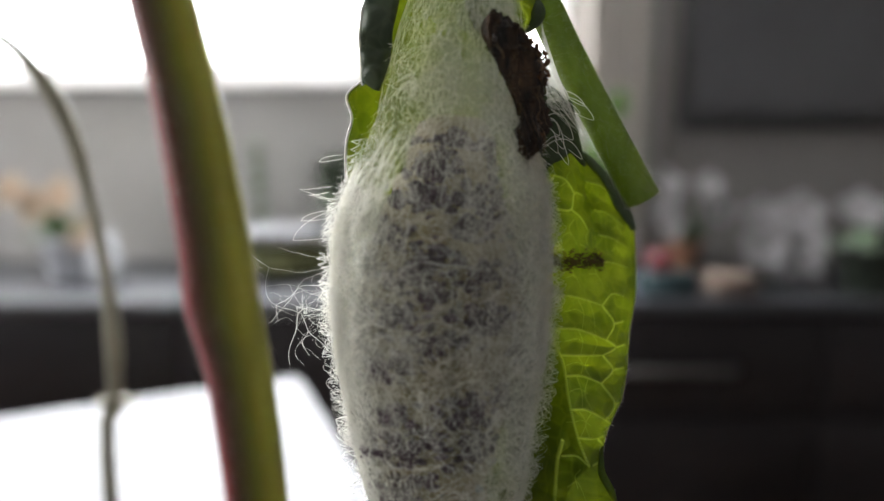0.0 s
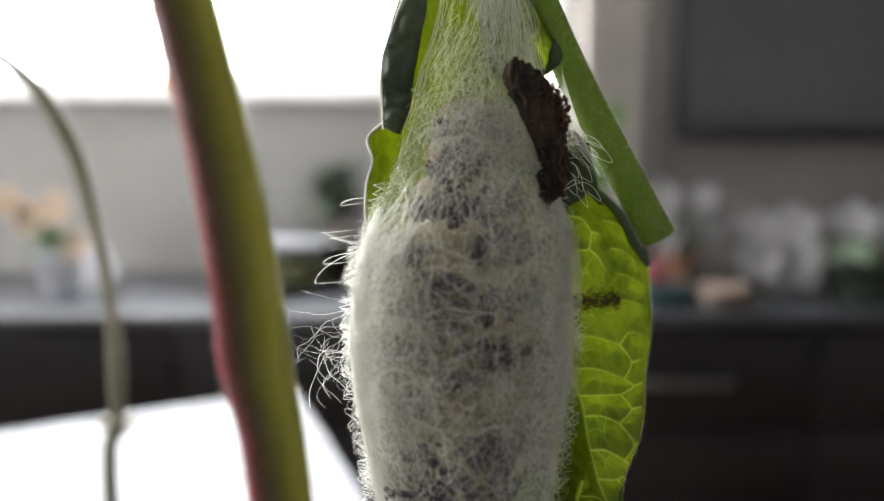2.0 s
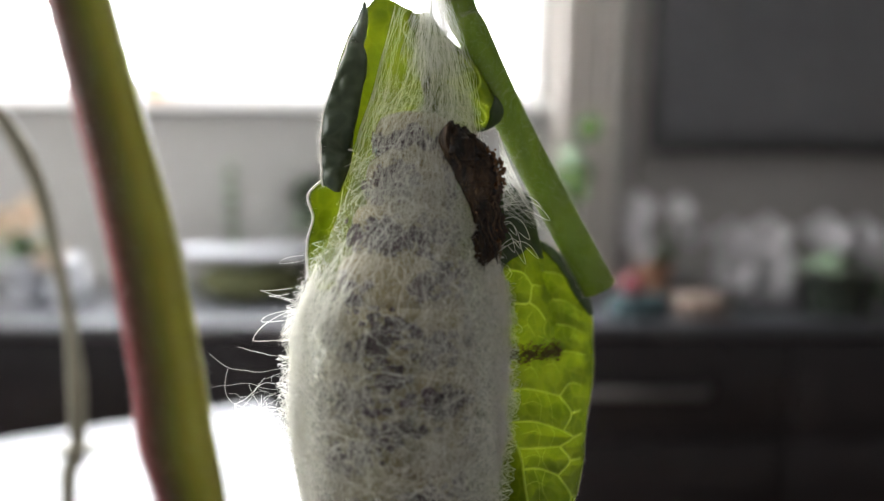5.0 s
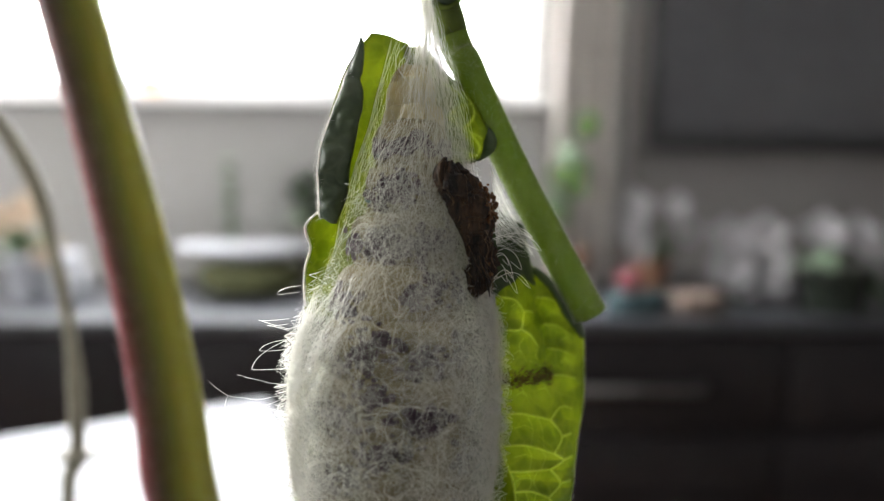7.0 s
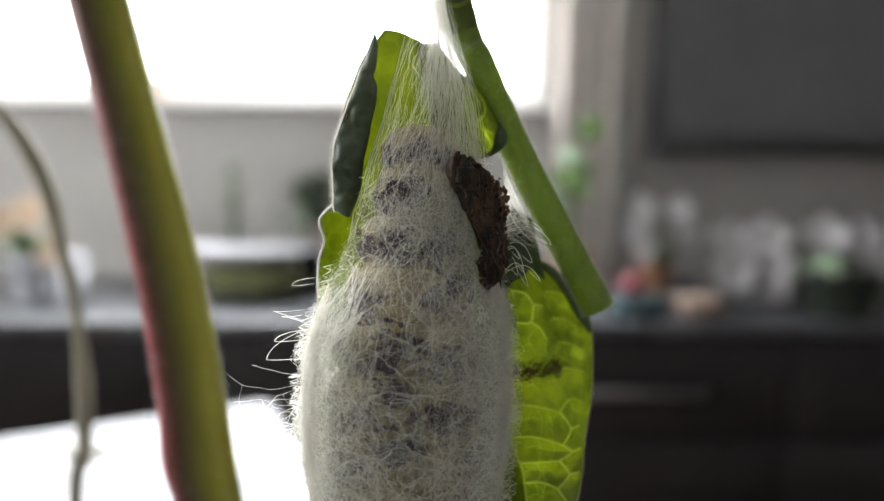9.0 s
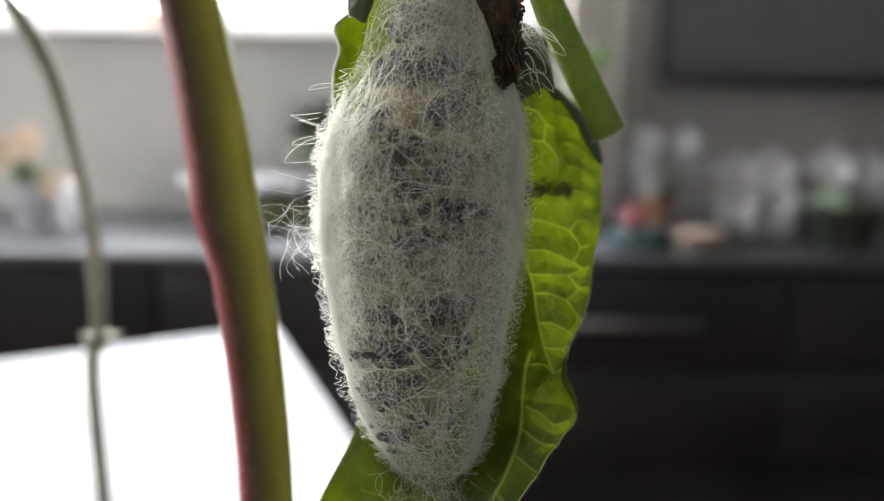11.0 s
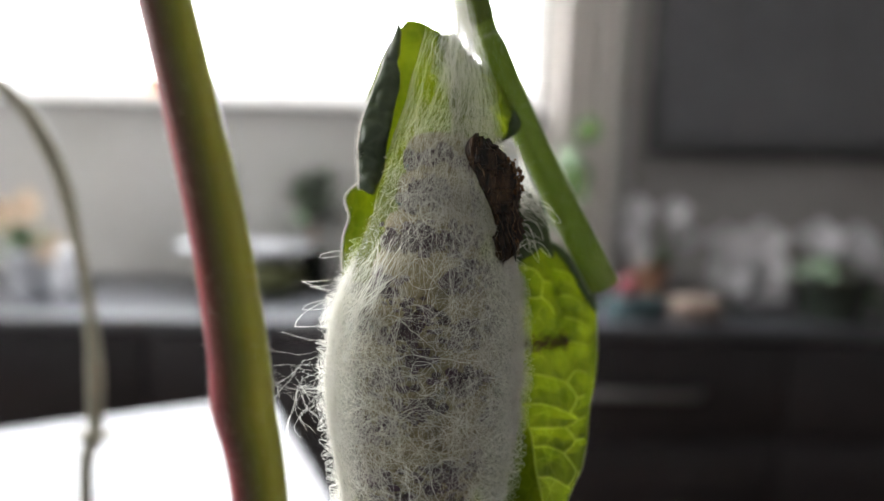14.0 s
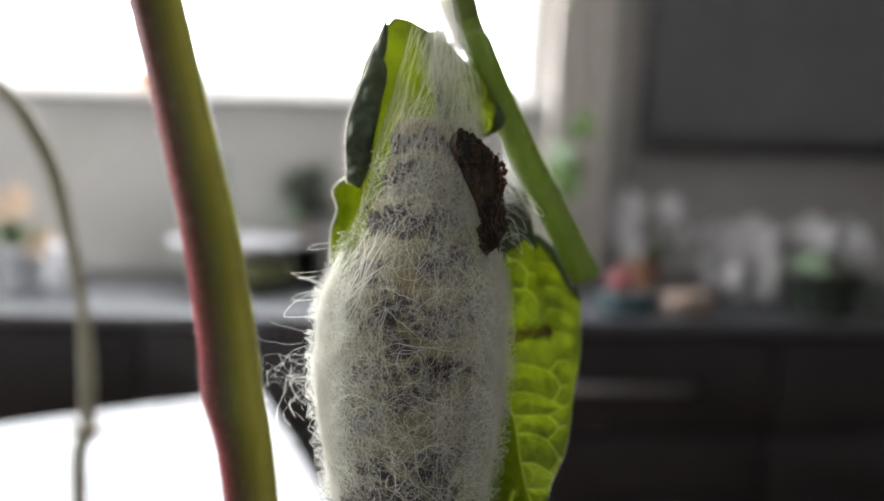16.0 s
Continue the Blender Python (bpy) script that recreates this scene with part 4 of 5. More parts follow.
def blade_point(u, z):
    """A point of the leaf blade: u 0 to 1 from its left to its right edge, at height z."""
    xl, xr = spline(EDGES, z).T
    x = xl + (xr - xl) * u
    half = np.maximum(spline(COCOON, np.clip(z, -0.043, 0.05))[:, 1], 0.003)
    cx = spline(COCOON, np.clip(z, -0.043, 0.05))[:, 0]
    q = (x - cx) / (half + 0.0012)
    low = np.clip((-z - 0.030) / 0.02, 0, 1)
    y = 0.0888 + (0.0095 - 0.006 * low) * np.exp(-q**4 * 1.2) * np.clip(half / 0.009, 0.35, 1.0)
    wing = np.clip(x - (cx + half + 0.001), 0, 1)
    y = y + wing * (0.95 * np.clip((z + 0.022) / 0.03, 0, 1) + 0.22 - 0.55 * np.clip((-z - 0.016) / 0.014, 0, 1))
    left = np.clip(cx - half - x, 0, 1)
    y = y - left * 0.2
    edge = np.minimum(u, 1 - u)
    y = y + 0.0009 * np.exp(-(edge / 0.05) ** 2) * np.sin(z * 520 + 1.2)
    # below its middle the blade falls back from the long vein towards the cocoon
    ridge = np.interp(-z, -LONG_VEIN[:, 1], LONG_VEIN[:, 0])
    y = y + 0.75 * np.clip(ridge - x, 0, 0.007) * np.clip((-z - 0.006) / 0.008, 0, 1) * np.clip((x - 0.006) / 0.004, 0, 1)
    # above it a sharp fold runs down from the top of the wing
    fold = np.interp(-z, (-0.0140, -0.0089, -0.0047, 0.0005), (0.0200, 0.0212, 0.0223, 0.0228))
    y = y + 0.0011 * np.exp(-np.abs(x - fold) / 0.0013) * np.clip((z + 0.003) / 0.003, 0, 1)
    # towards its tip the blade curls to the front
    y = y - 0.75 * np.clip(-z - 0.031, 0, 0.014)
    # pillows between the veins, pushed away from the side on which the veins stand out
    d, ridge = vein_distance(x, z)
    pillow = 0.00032 * (1 - np.exp(-(d / 0.0008) ** 2)) + 0.0005 * np.clip(d / 0.0024, 0, 1)
    y = y + (pillow - 0.0001 * ridge) * np.clip((x - 0.003) / 0.004, 0, 1)
    return np.stack([x, y, z], -1)


# cocoon: height, middle, half width
COCOON = [(-0.0430, 0.0016, 0.0026), (-0.0379, 0.0017, 0.0058), (-0.0298, 0.0007, 0.0091), (-0.0218, 0.0004, 0.0109), (-0.0139, 0.0001, 0.0123), (-0.0060, 0.0001, 0.0131),
          (0.0010, 0.0002, 0.0131), (0.0095, 0.0008, 0.0119), (0.0171, 0.0012, 0.0093), (0.0225, 0.0017, 0.0083), (0.0285, 0.0023, 0.0068), (0.0345, 0.0034, 0.0049),
          (0.0396, 0.0037, 0.0034), (0.0435, 0.0036, 0.0023), (0.0477, 0.0036, 0.0013), (0.0520, 0.0035, 0.0006)]


def leaf():
    lf = empty("leaf", PLANT, "curled green leaf, glowing in backlight, wrapped behind a silk cocoon", "leaf")
    zs = np.concatenate([np.linspace(-0.075, -0.048, 44, endpoint=False), np.linspace(-0.048, 0.0165, 520, endpoint=False), np.linspace(0.0165, 0.0473, 90)])
    us = np.concatenate([np.linspace(0, 0.55, 90, endpoint=False), np.linspace(0.55, 1, 190)])
    grid = np.stack([blade_point(np.full(len(zs), u), zs) for u in us], 1)
    marks = np.stack([np.maximum(vein_distance(col[:, 0], col[:, 2])[1], 0.5 * vein_distance(col[:, 0], col[:, 2], FINE_NET)[1]) for col in grid.transpose(1, 0, 2)], 1)
    fine_sheet("blade", grid, 0.00018, marks, leaf_green, lf)
    # rolled dark margin at the upper left, in two laps
    keys = [(0.0, -0.0094, 0.0865, 0.0215), (0.2, -0.0096, 0.0856, 0.0260), (0.5, -0.0085, 0.0852, 0.0335), (0.72, -0.0063, 0.0858, 0.0393), (0.85, -0.0056, 0.0864, 0.0420), (1.0, -0.0038, 0.088, 0.0468)]
    s = np.linspace(0, 0.97, 64)
    spine = spline(keys, s)
    rows = []
    for k, p in enumerate(spine):
        wide = 0.0060 * math.sin(math.pi * min(1, 0.08 + 0.95 * s[k])) ** 0.6 * (1 - 0.45 * s[k]) * (1 - 0.22 * math.exp(-((s[k] - 0.76) / 0.05) ** 2))
        a = np.linspace(-2.6, 0.6, 20)
        rows.append(np.stack([p[0] + wide * 0.42 * (1 + np.cos(a)) - 0.0006, p[1] + 0.0013 * np.sin(a), np.full(20, p[2]) + 0.0004 * np.sin(a * 2 + s[k] * 9)], 1))
    rows = np.array(rows)
    for p in rows.reshape(-1, 3):
        q = Vector(p)
        p[0] += 0.0005 * noise.noise(q * 170)
        p[1] += 0.0011 * noise.noise(q * 330 + Vector((3, 0, 0))) + 0.0005 * noise.noise(q * 900)
    part("rolled_margin", sheet(rows, 0.00028), leaf_back, lf, "dark grey-green leaf underside, rolled over")
    # pale tube painting grazing window light onto the rolled edge
    part("lit_rim", tube(rows[:, 0], np.full(len(rows), 0.00022), 8), hair_rim_white, lf, "pale downy edge with rim light put into its colour")
    fuzz("edge_hairs", rows[:, 0], np.full(len(rows), 0.0002), 2600, 0.0005, lf, 33)
    # small lobe at the upper right with a turned-in rim
    rows = []
    marks = []
    for v in np.linspace(0, 1, 90):
        z = 0.0468 - 0.0168 * v
        x1 = float(spline([(0.0, 0.0040), (0.18, 0.0064), (0.33, 0.0096), (0.52, 0.0122), (0.76, 0.0139), (0.90, 0.0131), (0.97, 0.0112), (1.0, 0.0090)], v)[0, 0])
        u = np.linspace(0, 1, 80)
        x0 = float(spline(EDGES, z)[0, 1]) - 0.0017
        x = x0 + (x1 - x0) * u
        d, on = vein_distance(x, np.full(80, z), LOBE_NET)
        marks.append(on)
        rows.append(np.stack([x, 0.0905 + 0.0012 * u + 0.0005 * np.sin(x * 900 + z * 700) + 0.0006 * (1 - np.exp(-(d / 0.0009) ** 2)) + 0.0016 * np.clip(u - 0.8, 0, 1) * 5 * np.sin(v * 3), np.full(80, z)], 1))
    fine_sheet("upper_lobe", rows, 0.00018, marks, leaf_green, lf)
    rows = rows[::2] + rows[-1:]
    rim = np.array([r[-1] for r in rows])
    w = 0.00012 + 0.0010 * np.exp(-((np.linspace(0, 1, 46) - 0.80) / 0.11) ** 2)
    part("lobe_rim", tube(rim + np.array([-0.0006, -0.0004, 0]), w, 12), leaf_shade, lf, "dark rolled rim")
    # the lobe's edge gets the same painted rim light
    part("lit_rim", tube(rim[2:], np.full(44, 0.00013), 8), hair_rim_white, lf, "pale downy edge with rim light put into its colour")
    fuzz("edge_hairs", rim, np.full(46, 0.0001), 700, 0.0003, lf, 34)
    # dark folded flap between lobe and wing, its shade put into the colour
    rows = []
    for v in np.linspace(0, 1, 24):
        u = np.linspace(0, 1, 20)
        xa, xb = 0.0112 + 0.0022 * v, 0.0185 + 0.0020 * v
        x = xa + (xb - xa) * u
        low = 0.0144 - 0.0045 * np.clip((0.0178 - x) / 0.004, 0, 1) + 0.0003 * np.sin(u * 11)
        z = 0.0238 - 0.0015 * u + 0.0006 * np.sin(u * 5) + (low - 0.0230) * v
        rows.append(np.stack([x, 0.0905 + 0.0030 * u**0.7 + 0.0022 * u**4 + 0.0006 * np.sin(u * 6 + v * 3), z], 1))
    part("folded_flap", sheet(np.array(rows), 0.0003), leaf_shade, lf, "folded flap with shade put into its dark colour")
    # dark strip laid over the wing's edge to paint in shade
    rows = []
    for v in np.linspace(0, 1, 40):
        z = 0.0154 - 0.0112 * v
        xl, xr = spline(EDGES, z)[0]
        wide = 0.0030 * math.sin(math.pi * min(1, 0.18 + 0.78 * v)) ** 0.6
        x = np.linspace(xr - wide, xr, 10)
        p = blade_point((x - xl) / (xr - xl) - 0.002, np.full(10, z))
        p[:, 1] -= 0.0006 + 0.0005 * np.sin(np.linspace(0, 2.4, 10))
        rows.append(p)
    part("shade_strip", sheet(np.array(rows), 0.0003), leaf_shade, lf, "dark strip under the petiole, shade put into its colour")

    edge = blade_point(np.full(120, 0.999), np.linspace(-0.055, 0.011, 120))
    fuzz("edge_hairs", edge, np.full(120, 0.0001), 3600, 0.0003, lf, 31)
    edge = blade_point(np.full(120, 0.001), np.linspace(-0.05, 0.047, 120))
    fuzz("edge_hairs", edge, np.full(120, 0.0001), 3600, 0.0004, lf, 32)
    # pale tubes along the margins, rim light put into their colour
    for u, low, high in ((0.001, 0.010, 0.025), (0.999, -0.054, 0.004)):
        rim_path = blade_point(np.full(90, u), np.linspace(low, high, 90))
        part("lit_rim", tube(rim_path, np.full(90, 0.00018 if u < 0.5 else 0.00011), 8), hair_rim_white if u < 0.5 else vein_green, lf, "pale downy edge with rim light put into its colour")
    # the wing's edge thickens where it turns over above the lower lobe
    turn = blade_point(np.full(30, 0.995), np.linspace(-0.0315, -0.0245, 30))
    part("turned_edge", tube(turn + np.array([0.0001, -0.0003, 0]), 0.0001 + 0.0004 * np.sin(np.linspace(0, math.pi, 30)), 10), leaf_green, lf)
    # brown scorched crease across the wing
    rng = random.Random(12)
    crease = bmesh.new()
    for q in range(380):
        x0, z0 = rng.uniform(0.0140, 0.0230), rng.gauss(0, 0.0006) - 0.0004
        t = np.linspace(0, 1, 5)
        z = z0 + 0.0008 * (rng.random() - 0.5) * t
        xl, xr = spline(EDGES, z).T
        p = blade_point((x0 + 0.0006 * t - xl) / (xr - xl), z)
        p[:, 1] -= 0.0002 + 0.0003 * rng.random()
        tube(p, [0.00002, 0.00006, 0.00008, 0.00006, 0.00002], 6, crease)
    part("brown_crease", crease, scorched, lf, "dry brown crease")


CY, FLAT = 0.0862, 0.76


def cocoon_point(theta, z, out=0.0):
    """On the cocoon's skin: theta 0 is right, -90 degrees towards the camera."""
    c = spline(COCOON, z)
    r = c[:, 1] + out
    return np.stack([c[:, 0] + r * np.cos(theta), CY + r * FLAT * np.sin(theta), z], -1)


def silk_threads(rng, count, k, step, curl, upright, zlow, zhigh, lift, front=0.75):
    """Wandering threads on the cocoon."""
    many = int(count * 2.0)
    z = rng.uniform(zlow, zhigh, many)
    th = np.where(rng.random(many) < front, rng.uniform(-math.pi * 1.02, 0.02 * math.pi, many), rng.uniform(0, 2 * math.pi, many))
    cloud = np.array([noise.noise(Vector(p) * 190) + 0.6 * noise.noise(Vector(p) * 520) for p in cocoon_point(th, z)])
    spots = cocoon_point(th, z)
    bare = np.clip((z - 0.002) / 0.012, 0, 1) * np.clip((-spots[:, 0] + 0.0005) / 0.005, 0, 1)
    keep = np.sort(np.argsort(-(cloud + rng.normal(0, 0.14, many) - 0.85 * bare))[:count])
    z, th = z[keep], th[keep]
    head = np.where(rng.random(count) < upright, math.pi / 2 + rng.normal(0, 0.3, count), rng.uniform(0, 2 * math.pi, count))
    turn = rng.normal(0, curl, count)
    off = rng.uniform(0.0, lift, count)
    lines = np.empty((count, k, 3))
    for q in range(k):
        lines[:, q] = cocoon_point(th, np.clip(z, -0.0428, 0.0515), off + lift * 0.35 * np.sin(q * 0.9 + z * 4000))
        half = np.maximum(spline(COCOON, np.clip(z, -0.043, 0.052))[:, 1], 0.0012)
        th = th + step * np.cos(head) / half
        z = np.clip(z + step * np.sin(head), -0.0428, 0.0515)
        head = head + turn + rng.normal(0, curl * 0.8, count)
    return lines


def cocoon():
    co = empty("silk_cocoon", PLANT, "half-spun white silk cocoon, fuzzy and see-through, hanging on a leaf", "cocoon")
    zs = np.linspace(-0.043, 0.0375, 116)
    ring = np.linspace(0, 2 * math.pi, 72, endpoint=False)
    bm = bmesh.new()
    rings = []
    for z in zs:
        pts = cocoon_point(ring, np.full(72, z))
        row = []
        for p in pts:
            n = noise.noise(Vector(p) * 180) * 0.0004 + noise.noise(Vector(p) * 500) * 0.00012
            d = Vector((p[0] - 0.0005, (p[1] - CY), 0)).normalized()
            row.append(bm.verts.new(Vector(p) + d * n))
        rings.append(row)
    for low, high in zip(rings, rings[1:]):
        for k in range(72):
            bm.faces.new((low[k], low[(k + 1) % 72], high[(k + 1) % 72], high[k]))
    part("silk_veil", bm, veil, co, "thin matted silk felt")
    # thick matted felt on the flank towards the window
    rows = []
    for z in np.linspace(-0.037, 0.0085, 60):
        th = math.pi + np.linspace(-1.75, 1.75, 46)
        lump = np.array([noise.noise(Vector((a * 3, z * 300, 2.2))) for a in th])
        taper = math.sin(math.pi * min(1, max(0, (z + 0.039) / 0.049))) ** 0.4
        rows.append(cocoon_point(th, np.full(46, z), (0.0001 + 0.0003 * lump) * taper))
    part("flank_felt", sheet(np.array(rows), 0.0001), veil_dense, co, "bright matted silk felt")
    rows = []
    for z in np.linspace(-0.036, 0.0145, 60):
        th = np.linspace(-1.55, 1.2, 44)
        lump = np.array([noise.noise(Vector((a * 3, z * 300, 7.7))) for a in th])
        rows.append(cocoon_point(th, np.full(44, z), 0.0001 + 0.00025 * lump))
    part("flank_felt", sheet(np.array(rows), 0.0001), veil_thin, co, "thin cream silk felt")
    rng = np.random.default_rng(7)
    a = silk_threads(rng, 2000, 17, 0.00045, 0.34, 0.3, -0.0425, 0.010, 0.0009)
    strands("matted_threads", a, 0.000007 + 0.000020 * rng.random(len(a)) ** 2, silk, co)
    b = silk_threads(rng, 1150, 20, 0.0006, 0.17, 0.85, -0.014, 0.022, 0.0011)
    strands("upright_threads", b, 0.000008 + 0.000025 * rng.random(len(b)) ** 2, silk, co)
    d = silk_threads(rng, 640, 18, 0.0005, 0.17, 0.85, 0.010, 0.0305, 0.0010, 0.9)
    strands("crown_threads", d, 0.000008 + 0.000024 * rng.random(len(d)) ** 2, silk, co)
    # thicker cover on both flanks
    for mid, many in ((math.pi, 900), (0.0, 950)):
        e = silk_threads(rng, many, 17, 0.0005, 0.28, 0.5, -0.040, 0.014, 0.0008, 1.0)
        half = spline(COCOON, e[..., 2].ravel())
        span = np.arctan2((e[..., 1] - CY) / FLAT, e[..., 0] - half[:, 0].reshape(e.shape[:2]))
        size = np.hypot((e[..., 1] - CY) / FLAT, e[..., 0] - half[:, 0].reshape(e.shape[:2]))
        # the front half of the skin is drawn together towards the flank
        span = math.pi + 0.42 * (span + math.pi) if mid else 0.42 * span
        e[..., 0] = half[:, 0].reshape(e.shape[:2]) + size * np.cos(span)
        e[..., 1] = CY + size * FLAT * np.sin(span)
        strands("flank_cover", e, 0.000009 + 0.000026 * rng.random(len(e)) ** 2, silk, co)
    # stray coarser threads lying loose on top
    c = silk_threads(rng, 820, 24, 0.0005, 0.22, 0.75, -0.040, 0.024, 0.0020, 1.0)
    strands("stray_threads", c, 0.000013 + 0.000042 * rng.random(len(c)) ** 2, silk_bright, co)
    # long threads fall from the rope's foot in loose hanks, thickest to the right of the middle
    n, k = 135, 34
    hank = rng.integers(0, 22, n)
    mids = np.concatenate([rng.uniform(-0.50, -0.14, 19), rng.uniform(-0.62, -0.50, 3)]) * math.pi
    th = mids[hank] + rng.normal(0, 0.16, n)
    zend = np.where(rng.random(n) < 0.6, rng.uniform(-0.002, 0.022, n), rng.uniform(0.018, 0.038, n))
    ztop = 0.0515 - 0.012 * rng.random(n) ** 2
    lines = np.empty((n, k, 3))
    drift, off, swing, phase = np.zeros(n), rng.uniform(-0.0008, 0.0013, n), rng.uniform(0.05, 0.34, n), rng.uniform(0, 6.28, n)
    for q in range(k):
        f = q / (k - 1)
        drift = drift + rng.normal(0, 0.045, n)
        lines[:, q] = cocoon_point(th + drift + swing * np.sin(phase + f * 9) * (0.3 + 0.7 * f), ztop + (zend - ztop) * f ** 1.1, off + 0.0006 * math.sin(f * math.pi))
        lines[:, q, 0] += rng.normal(0, 0.00008, n)
    strands("fan_threads", lines, 0.00001 + 0.000026 * rng.random(n) ** 2, silk_bright, co)
    # thin single threads over the neck and the leaf
    n, k = 60, 26
    lines = np.empty((n, k, 3))
    th, top, ph, drift = rng.uniform(-0.97, -0.55, n) * math.pi, rng.uniform(0.034, 0.047, n), rng.uniform(0, 6.28, n), np.zeros(n)
    for q in range(k):
        f = q / (k - 1)
        drift = drift + rng.normal(0, 0.03, n)
        z = top - rng.uniform(0.0165, 0.0175) * f
        lines[:, q] = cocoon_point(th + drift + 0.12 * np.sin(ph + 6 * f), z, np.clip(0.0046 - 0.9 * spline(COCOON, z)[:, 1] * 0.6, 0.0004, 0.0025))
    strands("neck_threads", lines, 0.000008 + 0.00002 * rng.random(n) ** 2, silk_bright, co)
    # a denser white hank below the rope
    n, k = 64, 26
    th, zend = rng.normal(-0.40, 0.11, n) * math.pi, rng.uniform(0.012, 0.038, n)
    lines = np.empty((n, k, 3))
    ph, drift = rng.uniform(0, 6.28, n), np.zeros(n)
    for q in range(k):
        f = q / (k - 1)
        drift = drift + rng.normal(0, 0.025, n)
        lines[:, q] = cocoon_point(th + drift + 0.16 * np.sin(ph + f * 6), 0.0515 + (zend - 0.0515) * f, 0.0004 + 0.0008 * rng.random(n) * math.sin(f * math.pi))
    strands("rope_spread", lines, 0.000012 + 0.00003 * rng.random(n) ** 2, silk_bright, co)
    # the twisted rope up to the petiole
    n, k = 120, 22
    lines = np.empty((n, k, 3))
    ph, amp, wave = rng.uniform(0, 6.28, n), rng.uniform(0.1, 1.0, n), rng.uniform(0.0, 0.00035, n)
    for q in range(k):
        f = q / (k - 1)
        spread = 0.0031 * (1 - f) ** 1.5 + 0.0006 + 0.0012 * max(0, f - 0.8) * 5
        lines[:, q, 0] = 0.0034 + 0.0009 * f + amp * spread * np.cos(ph + f * 2.6) + wave * np.sin(f * 14 + ph * 3)
        lines[:, q, 1] = 0.0862 + 0.0055 * f + amp * spread * np.sin(ph + f * 2.6) * 0.7
        lines[:, q, 2] = 0.0385 + 0.0205 * f - 0.004 * (1 - amp) * (1 - f) + rng.normal(0, 0.0001, n)
    strands("silk_rope", lines, rng.uniform(0.00001, 0.00003, n), silk_bright, co, "rope of white silk tied to the petiole")
    # slack threads standing off the rope and the tip
    n, k = 7, 24
    lines = np.empty((n, k, 3))
    x0, z0, bow, ph = rng.uniform(0.0, 0.0075, n), rng.uniform(0.026, 0.046, n), rng.uniform(0.0005, 0.0015, n), rng.uniform(0, 6.28, n)
    for q in range(k):
        f = q / (k - 1)
        lines[:, q] = np.stack([x0 + bow * np.cos(ph) * math.sin(f * math.pi) + 0.0006 * np.sin(ph + f * 5), 0.0800 + 0.03 * (z0 - 0.026) - bow * math.sin(f * math.pi) + 0 * x0, z0 - (0.004 + bow) * f], 1)
    strands("slack_threads", lines, rng.uniform(0.00002, 0.00004, n), silk_bright, co)
    # bright loose strands lying over the upper left
    n, k = 28, 20
    lines = np.empty((n, k, 3))
    x0, z0 = rng.uniform(-0.0122, -0.0085, n), rng.uniform(-0.002, 0.007, n)
    x1, z1 = rng.uniform(-0.0072, -0.0022, n), rng.uniform(0.0075, 0.0155, n)
    ph, wave = rng.uniform(0, 6.28, n), rng.uniform(0.0002, 0.0007, n)
    for q in range(k):
        f = q / (k - 1)
        x = x0 + (x1 - x0) * f + wave * np.sin(f * 7 + ph)
        z = z0 + (z1 - z0) * f - 0.0008 * math.sin(f * math.pi) + wave * np.cos(f * 6 + ph)
        c = spline(COCOON, z)
        cosv = np.clip((x - c[:, 0]) / c[:, 1], -0.98, 0.98)
        lines[:, q] = np.stack([x, CY - FLAT * c[:, 1] * np.sqrt(1 - cosv**2) - 0.0013 - 0.0014 * math.sin(f * math.pi), z], 1)
    strands("loose_silk", lines, 0.000024 + 0.000080 * rng.random(n) ** 2, silk_bright, co, "shining loose silk strands")
    # fuzz of short wandering hairs along the sides, thickest towards the window
    n, k = 5200, 11
    side = rng.random(n) < 0.74
    z = np.where(side, -0.037 + 0.046 * rng.random(n), rng.uniform(-0.03, 0.02, n))
    th = np.where(side, math.pi + rng.normal(0.08, 0.3, n), rng.normal(0, 0.3, n))
    p = cocoon_point(th, z)
    way = np.stack([np.cos(th), FLAT * np.sin(th), 0 * th], 1) * 0.8 + rng.normal(0, 0.7, (n, 3))
    step = np.where(side, 0.00003 + 0.00013 * rng.random(n) ** 3, 0.00003 + 0.00006 * rng.random(n))[:, None]
    bend = rng.normal(0, 0.35, (n, 3))
    lines = np.empty((n, k, 3))
    for q in range(k):
        lines[:, q] = p
        way /= np.linalg.norm(way, axis=1, keepdims=True)
        p = p + way * step
        way = way + bend * 0.8 + rng.normal(0, 0.3, (n, 3))
    strands("side_fuzz", lines, 0.00001 + 0.000016 * rng.random(n) ** 2, silk_bright, co)
    # close-lying white threads on the bright flank
    n, k = 3600, 14
    z, th = rng.uniform(-0.037, 0.008, n), math.pi + rng.normal(0.1, 0.28, n)
    head, turn, off = rng.uniform(0, 6.28, n), rng.normal(0, 0.2, n), rng.uniform(-0.0002, 0.0007, n)
    lines = np.empty((n, k, 3))
    for q in range(k):
        lines[:, q] = cocoon_point(th, np.clip(z, -0.0425, 0.03), off)
        th = th + 0.0004 * np.cos(head) / 0.011
        z = z + 0.0004 * np.sin(head)
        head = head + turn + rng.normal(0, 0.2, n)
    strands("flank_threads", lines, 0.000014 + 0.000026 * rng.random(n) ** 2, silk_bright, co)
    # tuft of long tangled loops on the left
    n, k = 48, 46
    lines = np.empty((n, k, 3))
    z = rng.normal(-0.0055, 0.0022, n)
    p = cocoon_point(math.pi + rng.normal(0.1, 0.12, n), z)
    a = math.pi + rng.normal(0.15, 0.35, n)
